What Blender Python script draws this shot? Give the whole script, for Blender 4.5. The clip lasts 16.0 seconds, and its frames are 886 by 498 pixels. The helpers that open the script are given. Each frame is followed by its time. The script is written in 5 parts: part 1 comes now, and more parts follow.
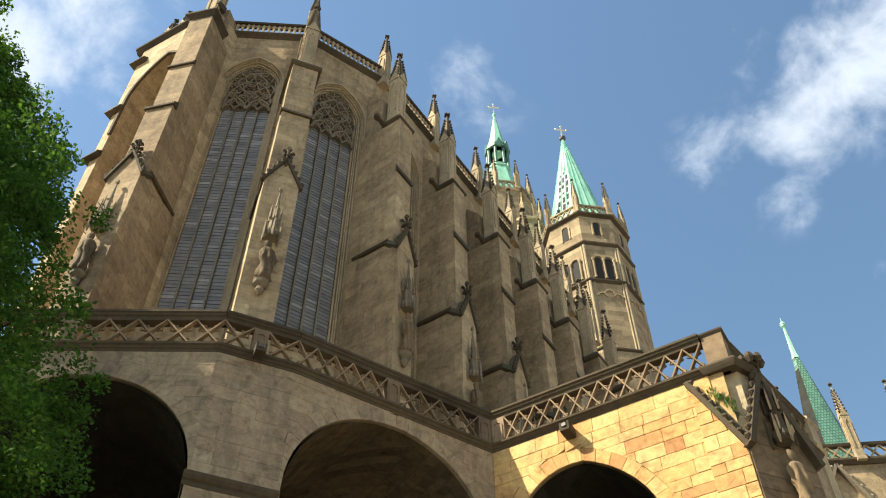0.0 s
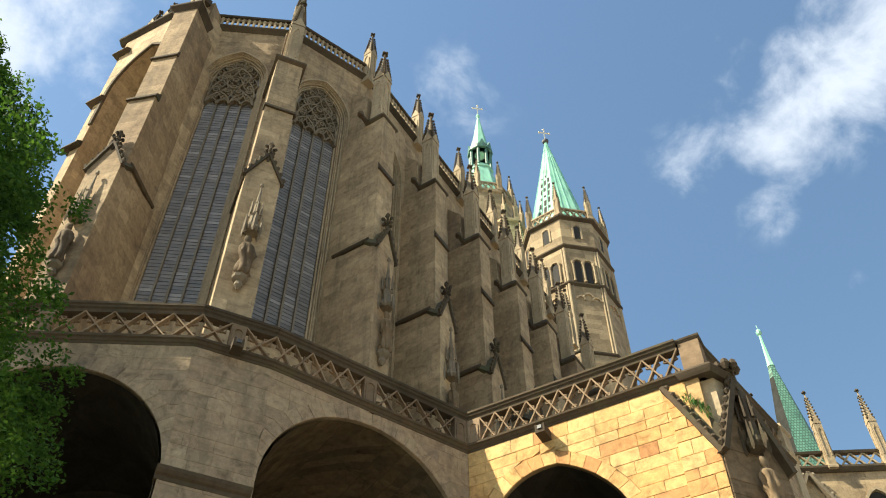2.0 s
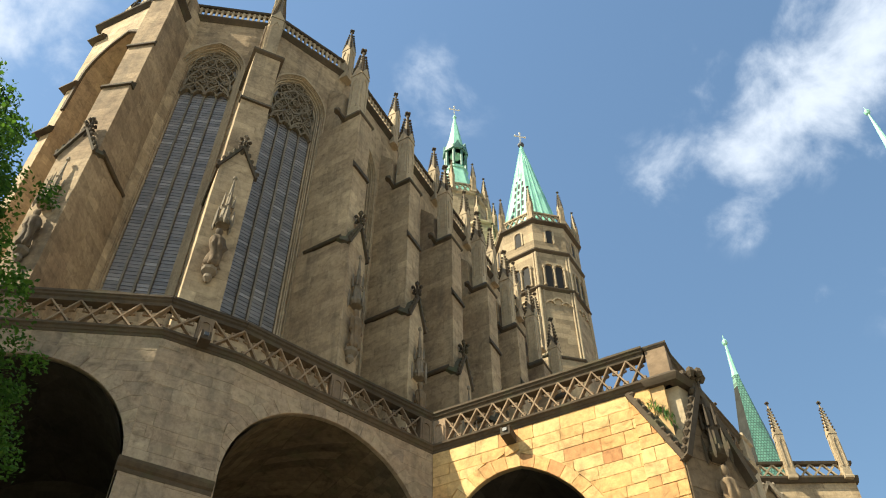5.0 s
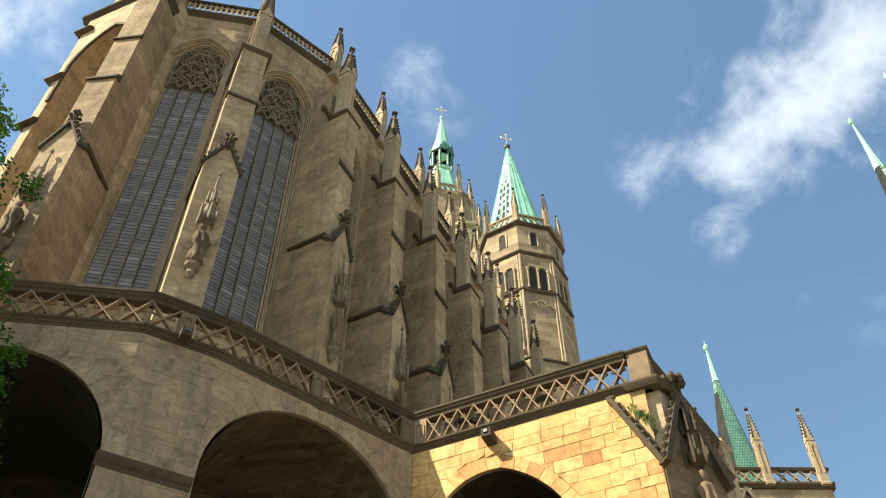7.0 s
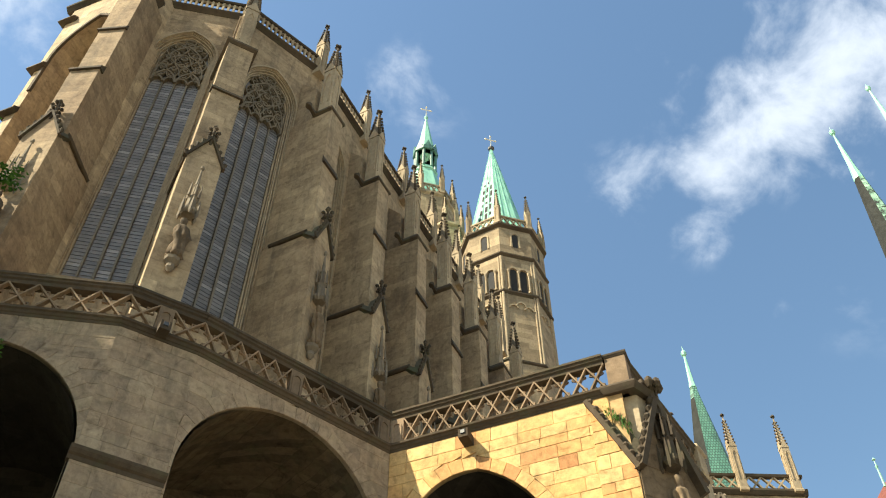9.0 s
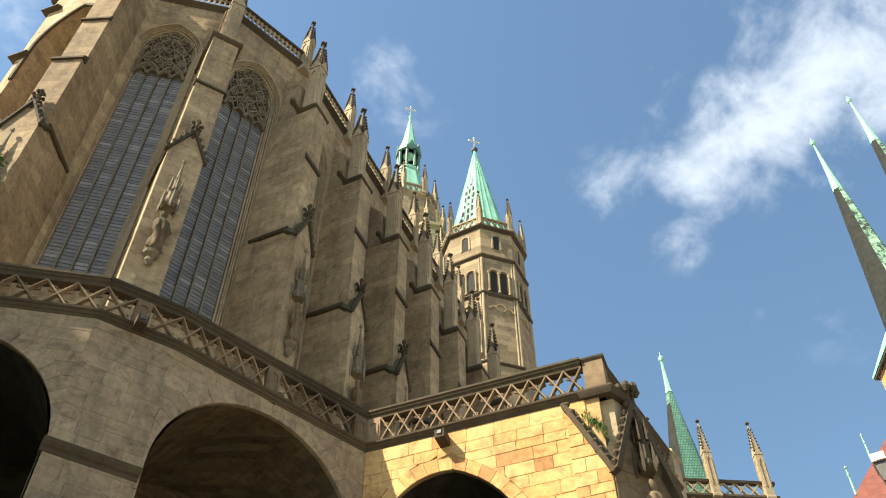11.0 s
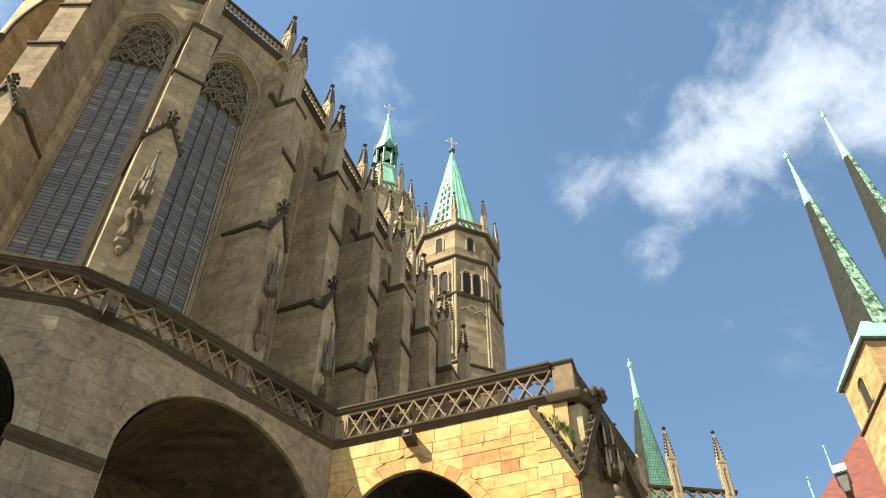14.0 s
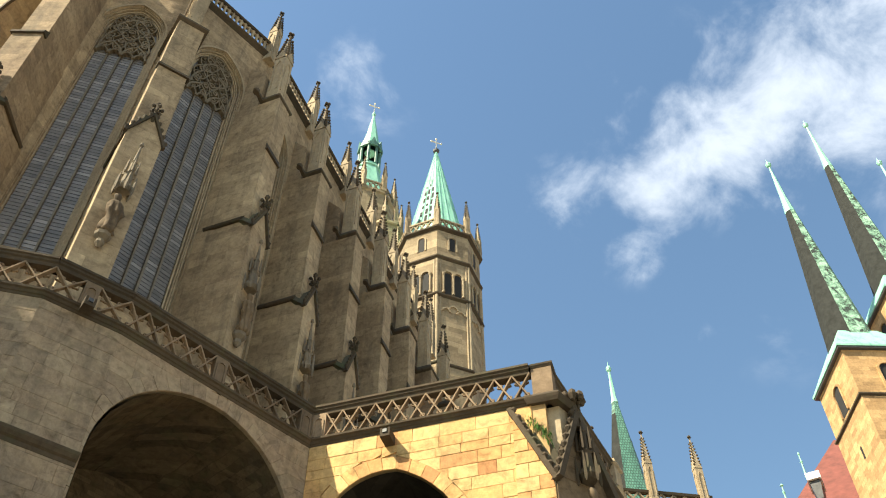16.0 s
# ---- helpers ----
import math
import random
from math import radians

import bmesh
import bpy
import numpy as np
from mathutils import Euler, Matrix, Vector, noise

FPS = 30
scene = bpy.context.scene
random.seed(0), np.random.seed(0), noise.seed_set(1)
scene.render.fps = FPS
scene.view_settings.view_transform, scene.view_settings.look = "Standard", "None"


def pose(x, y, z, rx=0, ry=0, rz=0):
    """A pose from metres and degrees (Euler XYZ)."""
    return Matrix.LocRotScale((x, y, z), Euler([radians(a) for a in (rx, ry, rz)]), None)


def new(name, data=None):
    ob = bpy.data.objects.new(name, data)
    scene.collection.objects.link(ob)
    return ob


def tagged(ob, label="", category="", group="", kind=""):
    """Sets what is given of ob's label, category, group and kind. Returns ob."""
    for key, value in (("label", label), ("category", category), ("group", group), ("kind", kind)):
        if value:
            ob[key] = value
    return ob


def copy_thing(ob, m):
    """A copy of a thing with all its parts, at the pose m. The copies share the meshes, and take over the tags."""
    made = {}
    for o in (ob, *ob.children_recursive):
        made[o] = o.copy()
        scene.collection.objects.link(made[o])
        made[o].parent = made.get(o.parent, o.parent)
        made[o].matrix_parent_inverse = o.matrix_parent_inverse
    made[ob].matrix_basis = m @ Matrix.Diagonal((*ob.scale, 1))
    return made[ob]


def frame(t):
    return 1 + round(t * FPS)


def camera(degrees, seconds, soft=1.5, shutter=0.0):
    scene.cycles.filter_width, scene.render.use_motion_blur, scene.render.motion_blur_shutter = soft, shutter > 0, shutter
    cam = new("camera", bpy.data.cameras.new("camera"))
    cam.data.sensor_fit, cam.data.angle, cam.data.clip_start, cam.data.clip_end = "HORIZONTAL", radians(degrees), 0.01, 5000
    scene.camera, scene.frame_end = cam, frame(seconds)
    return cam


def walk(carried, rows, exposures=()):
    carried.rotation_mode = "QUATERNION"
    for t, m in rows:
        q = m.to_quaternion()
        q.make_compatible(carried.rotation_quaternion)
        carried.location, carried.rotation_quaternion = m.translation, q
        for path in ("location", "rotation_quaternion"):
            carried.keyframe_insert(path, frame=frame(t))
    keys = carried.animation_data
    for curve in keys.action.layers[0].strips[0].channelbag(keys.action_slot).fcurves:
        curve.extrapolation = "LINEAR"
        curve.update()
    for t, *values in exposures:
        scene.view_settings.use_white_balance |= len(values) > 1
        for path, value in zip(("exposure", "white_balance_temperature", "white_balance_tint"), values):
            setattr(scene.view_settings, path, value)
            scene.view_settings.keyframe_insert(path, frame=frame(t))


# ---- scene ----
cam = camera(50.56, 16.0, soft=1.1)
# seconds, then the turn about x, y and z in degrees; the camera pans where it stands
ROWS = [
    (0.0, 139.88, 0.22, 0.27),
    (0.5, 139.87, 0.22, -0.15),
    (1.0, 139.88, 0.20, -0.69),
    (1.5, 139.87, 0.20, -1.13),
    (2.0, 139.87, 0.20, -1.61),
    (2.5, 139.87, 0.20, -2.04),
    (3.0, 139.87, 0.19, -2.44),
    (3.5, 139.88, 0.19, -2.91),
    (4.0, 139.87, 0.19, -3.37),
    (6.5, 139.88, 0.18, -5.45),
    (7.0, 139.88, 0.17, -5.78),
    (7.5, 139.87, 0.18, -6.17),
    (8.0, 139.88, 0.18, -6.55),
    (8.5, 139.89, 0.16, -7.04),
    (9.0, 139.89, 0.16, -7.54),
    (11.5, 139.90, 0.13, -9.78),
    (12.0, 139.90, 0.12, -10.20),
    (12.5, 139.91, 0.11, -10.68),
    (13.0, 139.91, 0.11, -11.08),
    (13.5, 139.91, 0.10, -11.48),
    (14.0, 139.90, 0.09, -11.89),
    (14.5, 139.91, 0.08, -12.21),
    (15.0, 139.92, 0.07, -12.63),
    (15.5, 139.92, 0.06, -13.17),
    (16.0, 139.91, 0.07, -13.61),
]
walk(cam, [(t, pose(0.0, 0.0, 0.0, a, b, c)) for t, a, b, c in ROWS], exposures=[(0.0, 1.26, 6400, 4.0), (16.0, 1.32, 6400, 4.0)])

# ---- light ----
SUN_AZ, SUN_EL = 107.0, 46.0      # degrees: left of the view axis, above the horizon
sun = new("sun", bpy.data.lights.new("sun", "SUN"))
sun.data.energy, sun.data.angle, sun.data.color = 5.0, radians(0.5), (1.0, 0.88, 0.68)
_sd = Vector((-math.sin(radians(SUN_AZ)) * math.cos(radians(SUN_EL)), math.cos(radians(SUN_AZ)) * math.cos(radians(SUN_EL)), math.sin(radians(SUN_EL))))
sun.matrix_world = _sd.to_track_quat("Z", "Y").to_matrix().to_4x4()

world = bpy.data.worlds.new("world")
scene.world = world
world.use_nodes = True
wn, wl = world.node_tree.nodes, world.node_tree.links
wn.clear()
w_out = wn.new("ShaderNodeOutputWorld")
w_bg = wn.new("ShaderNodeBackground")
w_sky = wn.new("ShaderNodeTexSky")
w_sky.sky_type, w_sky.sun_disc = "NISHITA", False
w_sky.sun_elevation, w_sky.sun_rotation = radians(SUN_EL), radians(-SUN_AZ)
w_sky.air_density, w_sky.dust_density, w_sky.ozone_density = 1.7, 0.8, 3.6
w_bg.inputs["Strength"].default_value = 0.0725
# fair-weather clouds: each is a direction, a radius and a density
CLOUDS = [((0.455, 0.385, 0.803), 0.085, 1.0), ((0.408, 0.441, 0.799), 0.062, 0.95), ((0.370, 0.478, 0.798), 0.052, 0.9), ((0.350, 0.520, 0.779), 0.042, 0.8),
          ((0.346, 0.560, 0.752), 0.030, 0.75), ((0.275, 0.550, 0.789), 0.045, 0.42), ((0.500, 0.340, 0.797), 0.100, 1.0), ((0.030, 0.512, 0.858), 0.045, 0.4),
          ((-0.410, 0.400, 0.822), 0.11, 1.1), ((0.300, 0.462, 0.835), 0.040, 0.33), ((0.486, 0.574, 0.659), 0.034, 0.16), ((0.42, 0.60, 0.68), 0.02, 0.3),
          ((-0.6, -0.5, 0.62), 0.35, 0.8), ((0.3, -0.7, 0.6), 0.3, 0.8), ((-0.2, -0.3, 0.93), 0.2, 0.7)]
w_tc = wn.new("ShaderNodeTexCoord")
w_acc = None
for w_dir, w_rad, w_den in CLOUDS:
    w_v = wn.new("ShaderNodeVectorMath")
    w_v.operation = "DISTANCE"
    w_v.inputs[1].default_value = w_dir
    wl.new(w_tc.outputs["Generated"], w_v.inputs[0])
    w_m = wn.new("ShaderNodeMapRange")
    w_m.interpolation_type = "SMOOTHSTEP"
    for w_i, w_x in enumerate((0.0, w_rad * 1.9, w_den, 0.0)):
        w_m.inputs[w_i + 1].default_value = w_x
    wl.new(w_v.outputs["Value"], w_m.inputs[0])
    if w_acc is None:
        w_acc = w_m.outputs[0]
    else:
        w_x = wn.new("ShaderNodeMath")
        w_x.operation = "MAXIMUM"
        wl.new(w_acc, w_x.inputs[0])
        wl.new(w_m.outputs[0], w_x.inputs[1])
        w_acc = w_x.outputs[0]
w_n = wn.new("ShaderNodeTexNoise")
w_n.inputs["Scale"].default_value, w_n.inputs["Detail"].default_value, w_n.inputs["Roughness"].default_value, w_n.inputs["Distortion"].default_value = 12.0, 10.0, 0.60, 0.25
wl.new(w_tc.outputs["Generated"], w_n.inputs["Vector"])
w_a = wn.new("ShaderNodeMath")
w_a.operation = "MULTIPLY_ADD"
wl.new(w_n.outputs["Fac"], w_a.inputs[0])
w_a.inputs[1].default_value = 2.8
w_a.inputs[2].default_value = -1.5
w_s = wn.new("ShaderNodeMath")
w_s.operation = "ADD"
wl.new(w_a.outputs[0], w_s.inputs[0])
wl.new(w_acc, w_s.inputs[1])
w_r = wn.new("ShaderNodeMapRange")
w_r.interpolation_type = "SMOOTHSTEP"
for w_i, w_x in enumerate((0.05, 1.25, 0.0, 0.93)):
    w_r.inputs[w_i + 1].default_value = w_x
wl.new(w_s.outputs[0], w_r.inputs[0])
w_cut = wn.new("ShaderNodeMath")
w_cut.operation = "MULTIPLY"
w_pos = wn.new("ShaderNodeMapRange")
for w_i, w_x in enumerate((0.0, 0.25, 0.0, 1.0)):
    w_pos.inputs[w_i + 1].default_value = w_x
wl.new(w_acc, w_pos.inputs[0])
wl.new(w_r.outputs[0], w_cut.inputs[0])
wl.new(w_pos.outputs[0], w_cut.inputs[1])
w_mix = wn.new("ShaderNodeMix")
w_mix.data_type = "RGBA"
wl.new(w_cut.outputs[0], w_mix.inputs[0])
wl.new(w_sky.outputs[0], w_mix.inputs[6])
w_mix.inputs[7].default_value = (5.6, 5.9, 6.7, 1.0)
wl.new(w_mix.outputs[2], w_bg.inputs["Color"])
wl.new(w_bg.outputs[0], w_out.inputs["Surface"])

# ---- materials ----
def nodes_of(name):
    m = bpy.data.materials.new(name)
    m.use_nodes = True
    n, l = m.node_tree.nodes, m.node_tree.links
    return m, n, l, n["Principled BSDF"]


def ramp(n, l, fac, stops):
    r = n.new("ShaderNodeValToRGB")
    while len(r.color_ramp.elements) < len(stops):
        r.color_ramp.elements.new(0.5)
    for e, (p, c) in zip(r.color_ramp.elements, stops):
        e.position, e.color = p, (*c, 1.0)
    l.new(fac, r.inputs[0])
    return r.outputs[0]


def noise_tex(n, l, vec, scale, detail=6.0, rough=0.6, dist=0.0):
    t = n.new("ShaderNodeTexNoise")
    t.inputs["Scale"].default_value, t.inputs["Detail"].default_value = scale, detail
    t.inputs["Roughness"].default_value, t.inputs["Distortion"].default_value = rough, dist
    l.new(vec, t.inputs["Vector"])
    return t.outputs["Fac"]


def mix(n, l, fac, a, b, kind="MIX"):
    x = n.new("ShaderNodeMix")
    x.data_type, x.blend_type = "RGBA", kind
    for sock, v in ((0, fac), (6, a), (7, b)):
        if hasattr(v, "links"):
            l.new(v, x.inputs[sock])
        else:
            x.inputs[sock].default_value = v if sock == 0 else (*v, 1.0)
    return x.outputs[2]


def math_node(n, l, op, a, b=0.0):
    x = n.new("ShaderNodeMath")
    x.operation = op
    for sock, v in ((0, a), (1, b)):
        if hasattr(v, "links"):
            l.new(v, x.inputs[sock])
        else:
            x.inputs[sock].default_value = v
    return x.outputs[0]


def bump(n, l, b, height, strength, distance):
    x = n.new("ShaderNodeBump")
    x.inputs["Strength"].default_value, x.inputs["Distance"].default_value = strength, distance
    l.new(height, x.inputs["Height"])
    l.new(x.outputs[0], b.inputs["Normal"])


def sandstone(name, light, mid, dark, joints=None, stain=0.5, green=0.0, rough=0.9, grain=1.0, vary=0.45, patch=0.35, jmix=0.6):
    """Weathered sandstone; joints = (block length, course height) draws ashlar courses in the local x+y and z."""
    m, n, l, b = nodes_of(name)
    geo = n.new("ShaderNodeNewGeometry").outputs["Position"]
    tc = n.new("ShaderNodeTexCoord").outputs["Object"]
    big = noise_tex(n, l, geo, 0.35, 5, 0.65, 0.6)
    fine = noise_tex(n, l, geo, 6.0, 8, 0.7)
    col = ramp(n, l, big, [(0.3, dark), (0.5, mid), (0.72, light)])
    info = n.new("ShaderNodeObjectInfo").outputs["Random"]
    col = mix(n, l, vary, col, ramp(n, l, info, [(0.0, dark), (0.35, mid), (0.7, light), (1.0, mid)]))
    blot = noise_tex(n, l, geo, 1.7, 9, 0.72, 1.2)
    col = mix(n, l, patch, col, ramp(n, l, blot, [(0.30, (0.45, 0.42, 0.38)), (0.48, (0.95, 0.93, 0.9)), (0.62, (1.1, 1.08, 1.02)), (0.75, (1.5, 1.45, 1.36))]), "MULTIPLY")
    height = math_node(n, l, "ADD", fine, blot)
    if joints:
        sp = n.new("ShaderNodeSeparateXYZ")
        l.new(tc, sp.inputs[0])
        u = math_node(n, l, "ADD", sp.outputs[0], sp.outputs[1])
        cb = n.new("ShaderNodeCombineXYZ")
        l.new(u, cb.inputs[0])
        l.new(sp.outputs[2], cb.inputs[1])
        br = n.new("ShaderNodeTexBrick")
        br.inputs["Scale"].default_value = 1.0
        br.inputs["Brick Width"].default_value, br.inputs["Row Height"].default_value = joints
        br.inputs["Mortar Size"].default_value, br.inputs["Mortar Smooth"].default_value = 0.008, 0.3
        br.inputs["Color1"].default_value = (0.50, 0.46, 0.42, 1)
        br.inputs["Color2"].default_value = (1.30, 1.27, 1.22, 1)
        br.inputs["Mortar"].default_value = (0.62, 0.58, 0.54, 1)
        br.offset, br.squash, br.squash_frequency = 0.42, 0.8, 3
        l.new(cb.outputs[0], br.inputs["Vector"])
        col = mix(n, l, jmix, col, br.outputs["Color"], "MULTIPLY")
        height = math_node(n, l, "SUBTRACT", math_node(n, l, "MULTIPLY", fine, 0.5), br.outputs["Fac"])
    st = n.new("ShaderNodeMapping")
    st.inputs["Scale"].default_value = (1.6, 1.6, 0.22)
    l.new(geo, st.inputs["Vector"])
    streak = noise_tex(n, l, st.outputs[0], 1.0, 7, 0.68, 0.3)
    dirt = ramp(n, l, streak, [(0.50, (0, 0, 0)), (0.74, (1, 1, 1))])
    col = mix(n, l, math_node(n, l, "MULTIPLY", dirt, stain), col, (0.075, 0.066, 0.052))
    col = mix(n, l, 0.6 * grain, col, ramp(n, l, fine, [(0.3, (0.55, 0.52, 0.48)), (0.7, (1.15, 1.12, 1.08))]), "MULTIPLY")
    if green:
        moss = ramp(n, l, noise_tex(n, l, geo, 1.3, 6, 0.7), [(0.52, (0, 0, 0)), (0.68, (1, 1, 1))])
        col = mix(n, l, math_node(n, l, "MULTIPLY", moss, green), col, (0.09, 0.10, 0.045))
    l.new(col, b.inputs["Base Color"])
    b.inputs["Roughness"].default_value = rough
    b.inputs["Specular IOR Level"].default_value = 0.2
    bump(n, l, b, height, 0.55, 0.03)
    return m


M_WALL = sandstone("choir sandstone", (0.54, 0.43, 0.28), (0.42, 0.325, 0.21), (0.22, 0.155, 0.10), (0.95, 0.42), 0.55, patch=0.75, jmix=0.42)
M_PLAIN = sandstone("dressed sandstone", (0.50, 0.41, 0.28), (0.40, 0.32, 0.21), (0.27, 0.21, 0.14), None, 0.4)
M_DRIP = sandstone("weathered dark moulding", (0.125, 0.094, 0.062), (0.077, 0.058, 0.039), (0.035, 0.028, 0.02), None, 0.6, 0.3)
M_CARVED = sandstone("carved grey sandstone", (0.30, 0.25, 0.18), (0.20, 0.165, 0.12), (0.10, 0.085, 0.065), None, 0.6)
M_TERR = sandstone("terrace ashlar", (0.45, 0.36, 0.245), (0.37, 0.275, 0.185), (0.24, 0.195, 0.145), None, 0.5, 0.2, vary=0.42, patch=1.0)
# brighter, yellower terrace stone and mortar: sunlight is put into these two colours
M_GOLD_SUN = sandstone("golden sun-toned ashlar", (0.70, 0.51, 0.24), (0.61, 0.37, 0.15), (0.46, 0.22, 0.10), None, 0.35, vary=0.75, patch=0.85)
M_JOINT_SUN = sandstone("golden sun-toned joint mortar", (0.56, 0.40, 0.20), (0.46, 0.31, 0.15), (0.28, 0.19, 0.10), None, 0.3)
# near-black colour stands in for the deep shade inside the vaults
M_VAULT_SHADE = sandstone("shade-dark vault masonry", (0.05, 0.042, 0.03), (0.03, 0.026, 0.02), (0.015, 0.013, 0.01), (0.5, 0.18), 0.4)
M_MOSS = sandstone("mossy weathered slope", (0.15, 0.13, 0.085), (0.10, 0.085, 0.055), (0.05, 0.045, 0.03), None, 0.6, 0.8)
M_WALL2 = sandstone("mullion stone", (0.27, 0.225, 0.16), (0.205, 0.17, 0.12), (0.135, 0.11, 0.08), None, 0.4)
# brown of the figures; on the return face it paints the shade
M_STAT_SHADE = sandstone("brown figure and shaded-face stone", (0.27, 0.195, 0.12), (0.18, 0.13, 0.08), (0.08, 0.06, 0.04), None, 0.6, patch=0.8)
M_MULL = sandstone("grey mullion stone", (0.30, 0.265, 0.21), (0.235, 0.21, 0.168), (0.16, 0.142, 0.112), None, 0.4)
M_RAIL = sandstone("brown rail stone", (0.34, 0.245, 0.16), (0.25, 0.18, 0.115), (0.14, 0.10, 0.066), None, 0.4)
M_CORE = sandstone("mortar bed", (0.40, 0.315, 0.21), (0.33, 0.26, 0.17), (0.23, 0.18, 0.12), None, 0.3)
# rough rubble whose colour is lowered for the shade under the middle arch
M_VAULT = sandstone("rough shade-dark vault masonry", (0.20, 0.155, 0.095), (0.12, 0.092, 0.058), (0.05, 0.04, 0.028), (0.42, 0.15), 0.6, 0.35, patch=1.0)
M_TOWER = sandstone("tower ashlar", (0.52, 0.42, 0.27), (0.43, 0.34, 0.22), (0.31, 0.25, 0.165), (1.1, 0.5), 0.3)
M_SEV = sandstone("ochre church ashlar", (0.62, 0.43, 0.22), (0.52, 0.34, 0.17), (0.40, 0.25, 0.12), (0.9, 0.36), 0.15)


def copper(name, a, b_, c, rough=0.55, grid=None):
    m, n, l, b = nodes_of(name)
    geo = n.new("ShaderNodeNewGeometry").outputs["Position"]
    mp = n.new("ShaderNodeMapping")
    mp.inputs["Scale"].default_value = (2.0, 2.0, 0.3)
    l.new(geo, mp.inputs["Vector"])
    s = noise_tex(n, l, mp.outputs[0], 1.0, 7, 0.7)
    col = ramp(n, l, s, [(0.3, c), (0.48, b_), (0.7, a)])
    if grid:
        sp = n.new("ShaderNodeSeparateXYZ")
        l.new(n.new("ShaderNodeTexCoord").outputs["Object"], sp.inputs[0])
        cb = n.new("ShaderNodeCombineXYZ")
        l.new(math_node(n, l, "ADD", sp.outputs[0], sp.outputs[1]), cb.inputs[0])
        l.new(sp.outputs[2], cb.inputs[1])
        br = n.new("ShaderNodeTexBrick")
        br.inputs["Scale"].default_value = 1.0
        br.inputs["Brick Width"].default_value, br.inputs["Row Height"].default_value = grid
        br.inputs["Mortar Size"].default_value = 0.03
        br.inputs["Color1"].default_value, br.inputs["Color2"].default_value, br.inputs["Mortar"].default_value = (0.85, 0.85, 0.85, 1), (1.2, 1.2, 1.2, 1), (0.3, 0.32, 0.3, 1)
        l.new(cb.outputs[0], br.inputs["Vector"])
        col = mix(n, l, 0.9, col, br.outputs["Color"], "MULTIPLY")
    l.new(col, b.inputs["Base Color"])
    b.inputs["Roughness"].default_value = rough
    bump(n, l, b, noise_tex(n, l, geo, 4.0, 5), 0.3, 0.02)
    return m


M_COPPER = copper("pale verdigris copper", (0.36, 0.68, 0.50), (0.27, 0.56, 0.41), (0.12, 0.30, 0.23))
M_COPPER_DK = copper("green copper sheet", (0.16, 0.33, 0.24), (0.10, 0.235, 0.17), (0.04, 0.10, 0.08), grid=(0.2, 0.22))


def plain(name, rgb, rough=0.6, metal=0.0, vary=0.25, scale=3.0):
    m, n, l, b = nodes_of(name)
    geo = n.new("ShaderNodeNewGeometry").outputs["Position"]
    lo, hi = tuple(c * (1 - vary) for c in rgb), tuple(c * (1 + vary) for c in rgb)
    f = noise_tex(n, l, geo, scale, 6, 0.65)
    l.new(ramp(n, l, f, [(0.3, lo), (0.7, hi)]), b.inputs["Base Color"])
    b.inputs["Roughness"].default_value, b.inputs["Metallic"].default_value = rough, metal
    bump(n, l, b, f, 0.2, 0.01)
    return m


M_SLATE = plain("dark spire slate", (0.036, 0.037, 0.034), 0.95, 0.0, 0.3, 2.0)
M_SLATE.node_tree.nodes["Principled BSDF"].inputs["Specular IOR Level"].default_value = 0.08


def patina():
    m, n, l, b = nodes_of("slate with green copper patches")
    geo = n.new("ShaderNodeNewGeometry").outputs["Position"]
    f = noise_tex(n, l, geo, 1.6, 8, 0.75, 0.5)
    l.new(ramp(n, l, f, [(0.44, (0.03, 0.035, 0.03)), (0.50, (0.16, 0.30, 0.20)), (0.62, (0.42, 0.62, 0.46))]), b.inputs["Base Color"])
    b.inputs["Roughness"].default_value = 0.8
    return m


M_PATINA = patina()
M_SPOT = copper("streaked copper with dark gaps", (0.36, 0.66, 0.50), (0.20, 0.42, 0.31), (0.03, 0.06, 0.05))
M_TILE = plain("red clay roof tile", (0.17, 0.05, 0.036), 0.85, 0.0, 0.3, 1.5)
M_LEAD = plain("dark lead", (0.075, 0.074, 0.072), 0.5, 0.2)
M_DARK = plain("dark louvre void", (0.02, 0.018, 0.016), 0.9)
M_GROUND = plain("paving", (0.26, 0.237, 0.20), 0.9)
M_GILT = plain("gilded cross", (0.75, 0.70, 0.55), 0.35, 0.6, 0.1)
M_WHITE = plain("white painted dormer", (0.7, 0.7, 0.66), 0.7)


def glass_mat():
    m, n, l, b = nodes_of("leaded dark glass")
    info = n.new("ShaderNodeObjectInfo").outputs["Random"]
    geo = n.new("ShaderNodeNewGeometry").outputs["Position"]
    col = ramp(n, l, info, [(0.0, (0.150, 0.138, 0.128)), (0.4, (0.195, 0.180, 0.165)), (0.8, (0.225, 0.208, 0.192)), (1.0, (0.33, 0.305, 0.28))])
    col = mix(n, l, 0.5, col, ramp(n, l, noise_tex(n, l, geo, 2.5, 6, 0.7), [(0.3, (0.5, 0.5, 0.5)), (0.7, (1.4, 1.4, 1.4))]), "MULTIPLY")
    l.new(col, b.inputs["Base Color"])
    b.inputs["Roughness"].default_value = 0.42
    bump(n, l, b, noise_tex(n, l, geo, 9.0, 3), 0.35, 0.02)
    return m


M_GLASS = glass_mat()
M_HEAD = plain("dark glass behind tracery", (0.165, 0.153, 0.146), 0.42, 0.0, 0.4, 3.0)

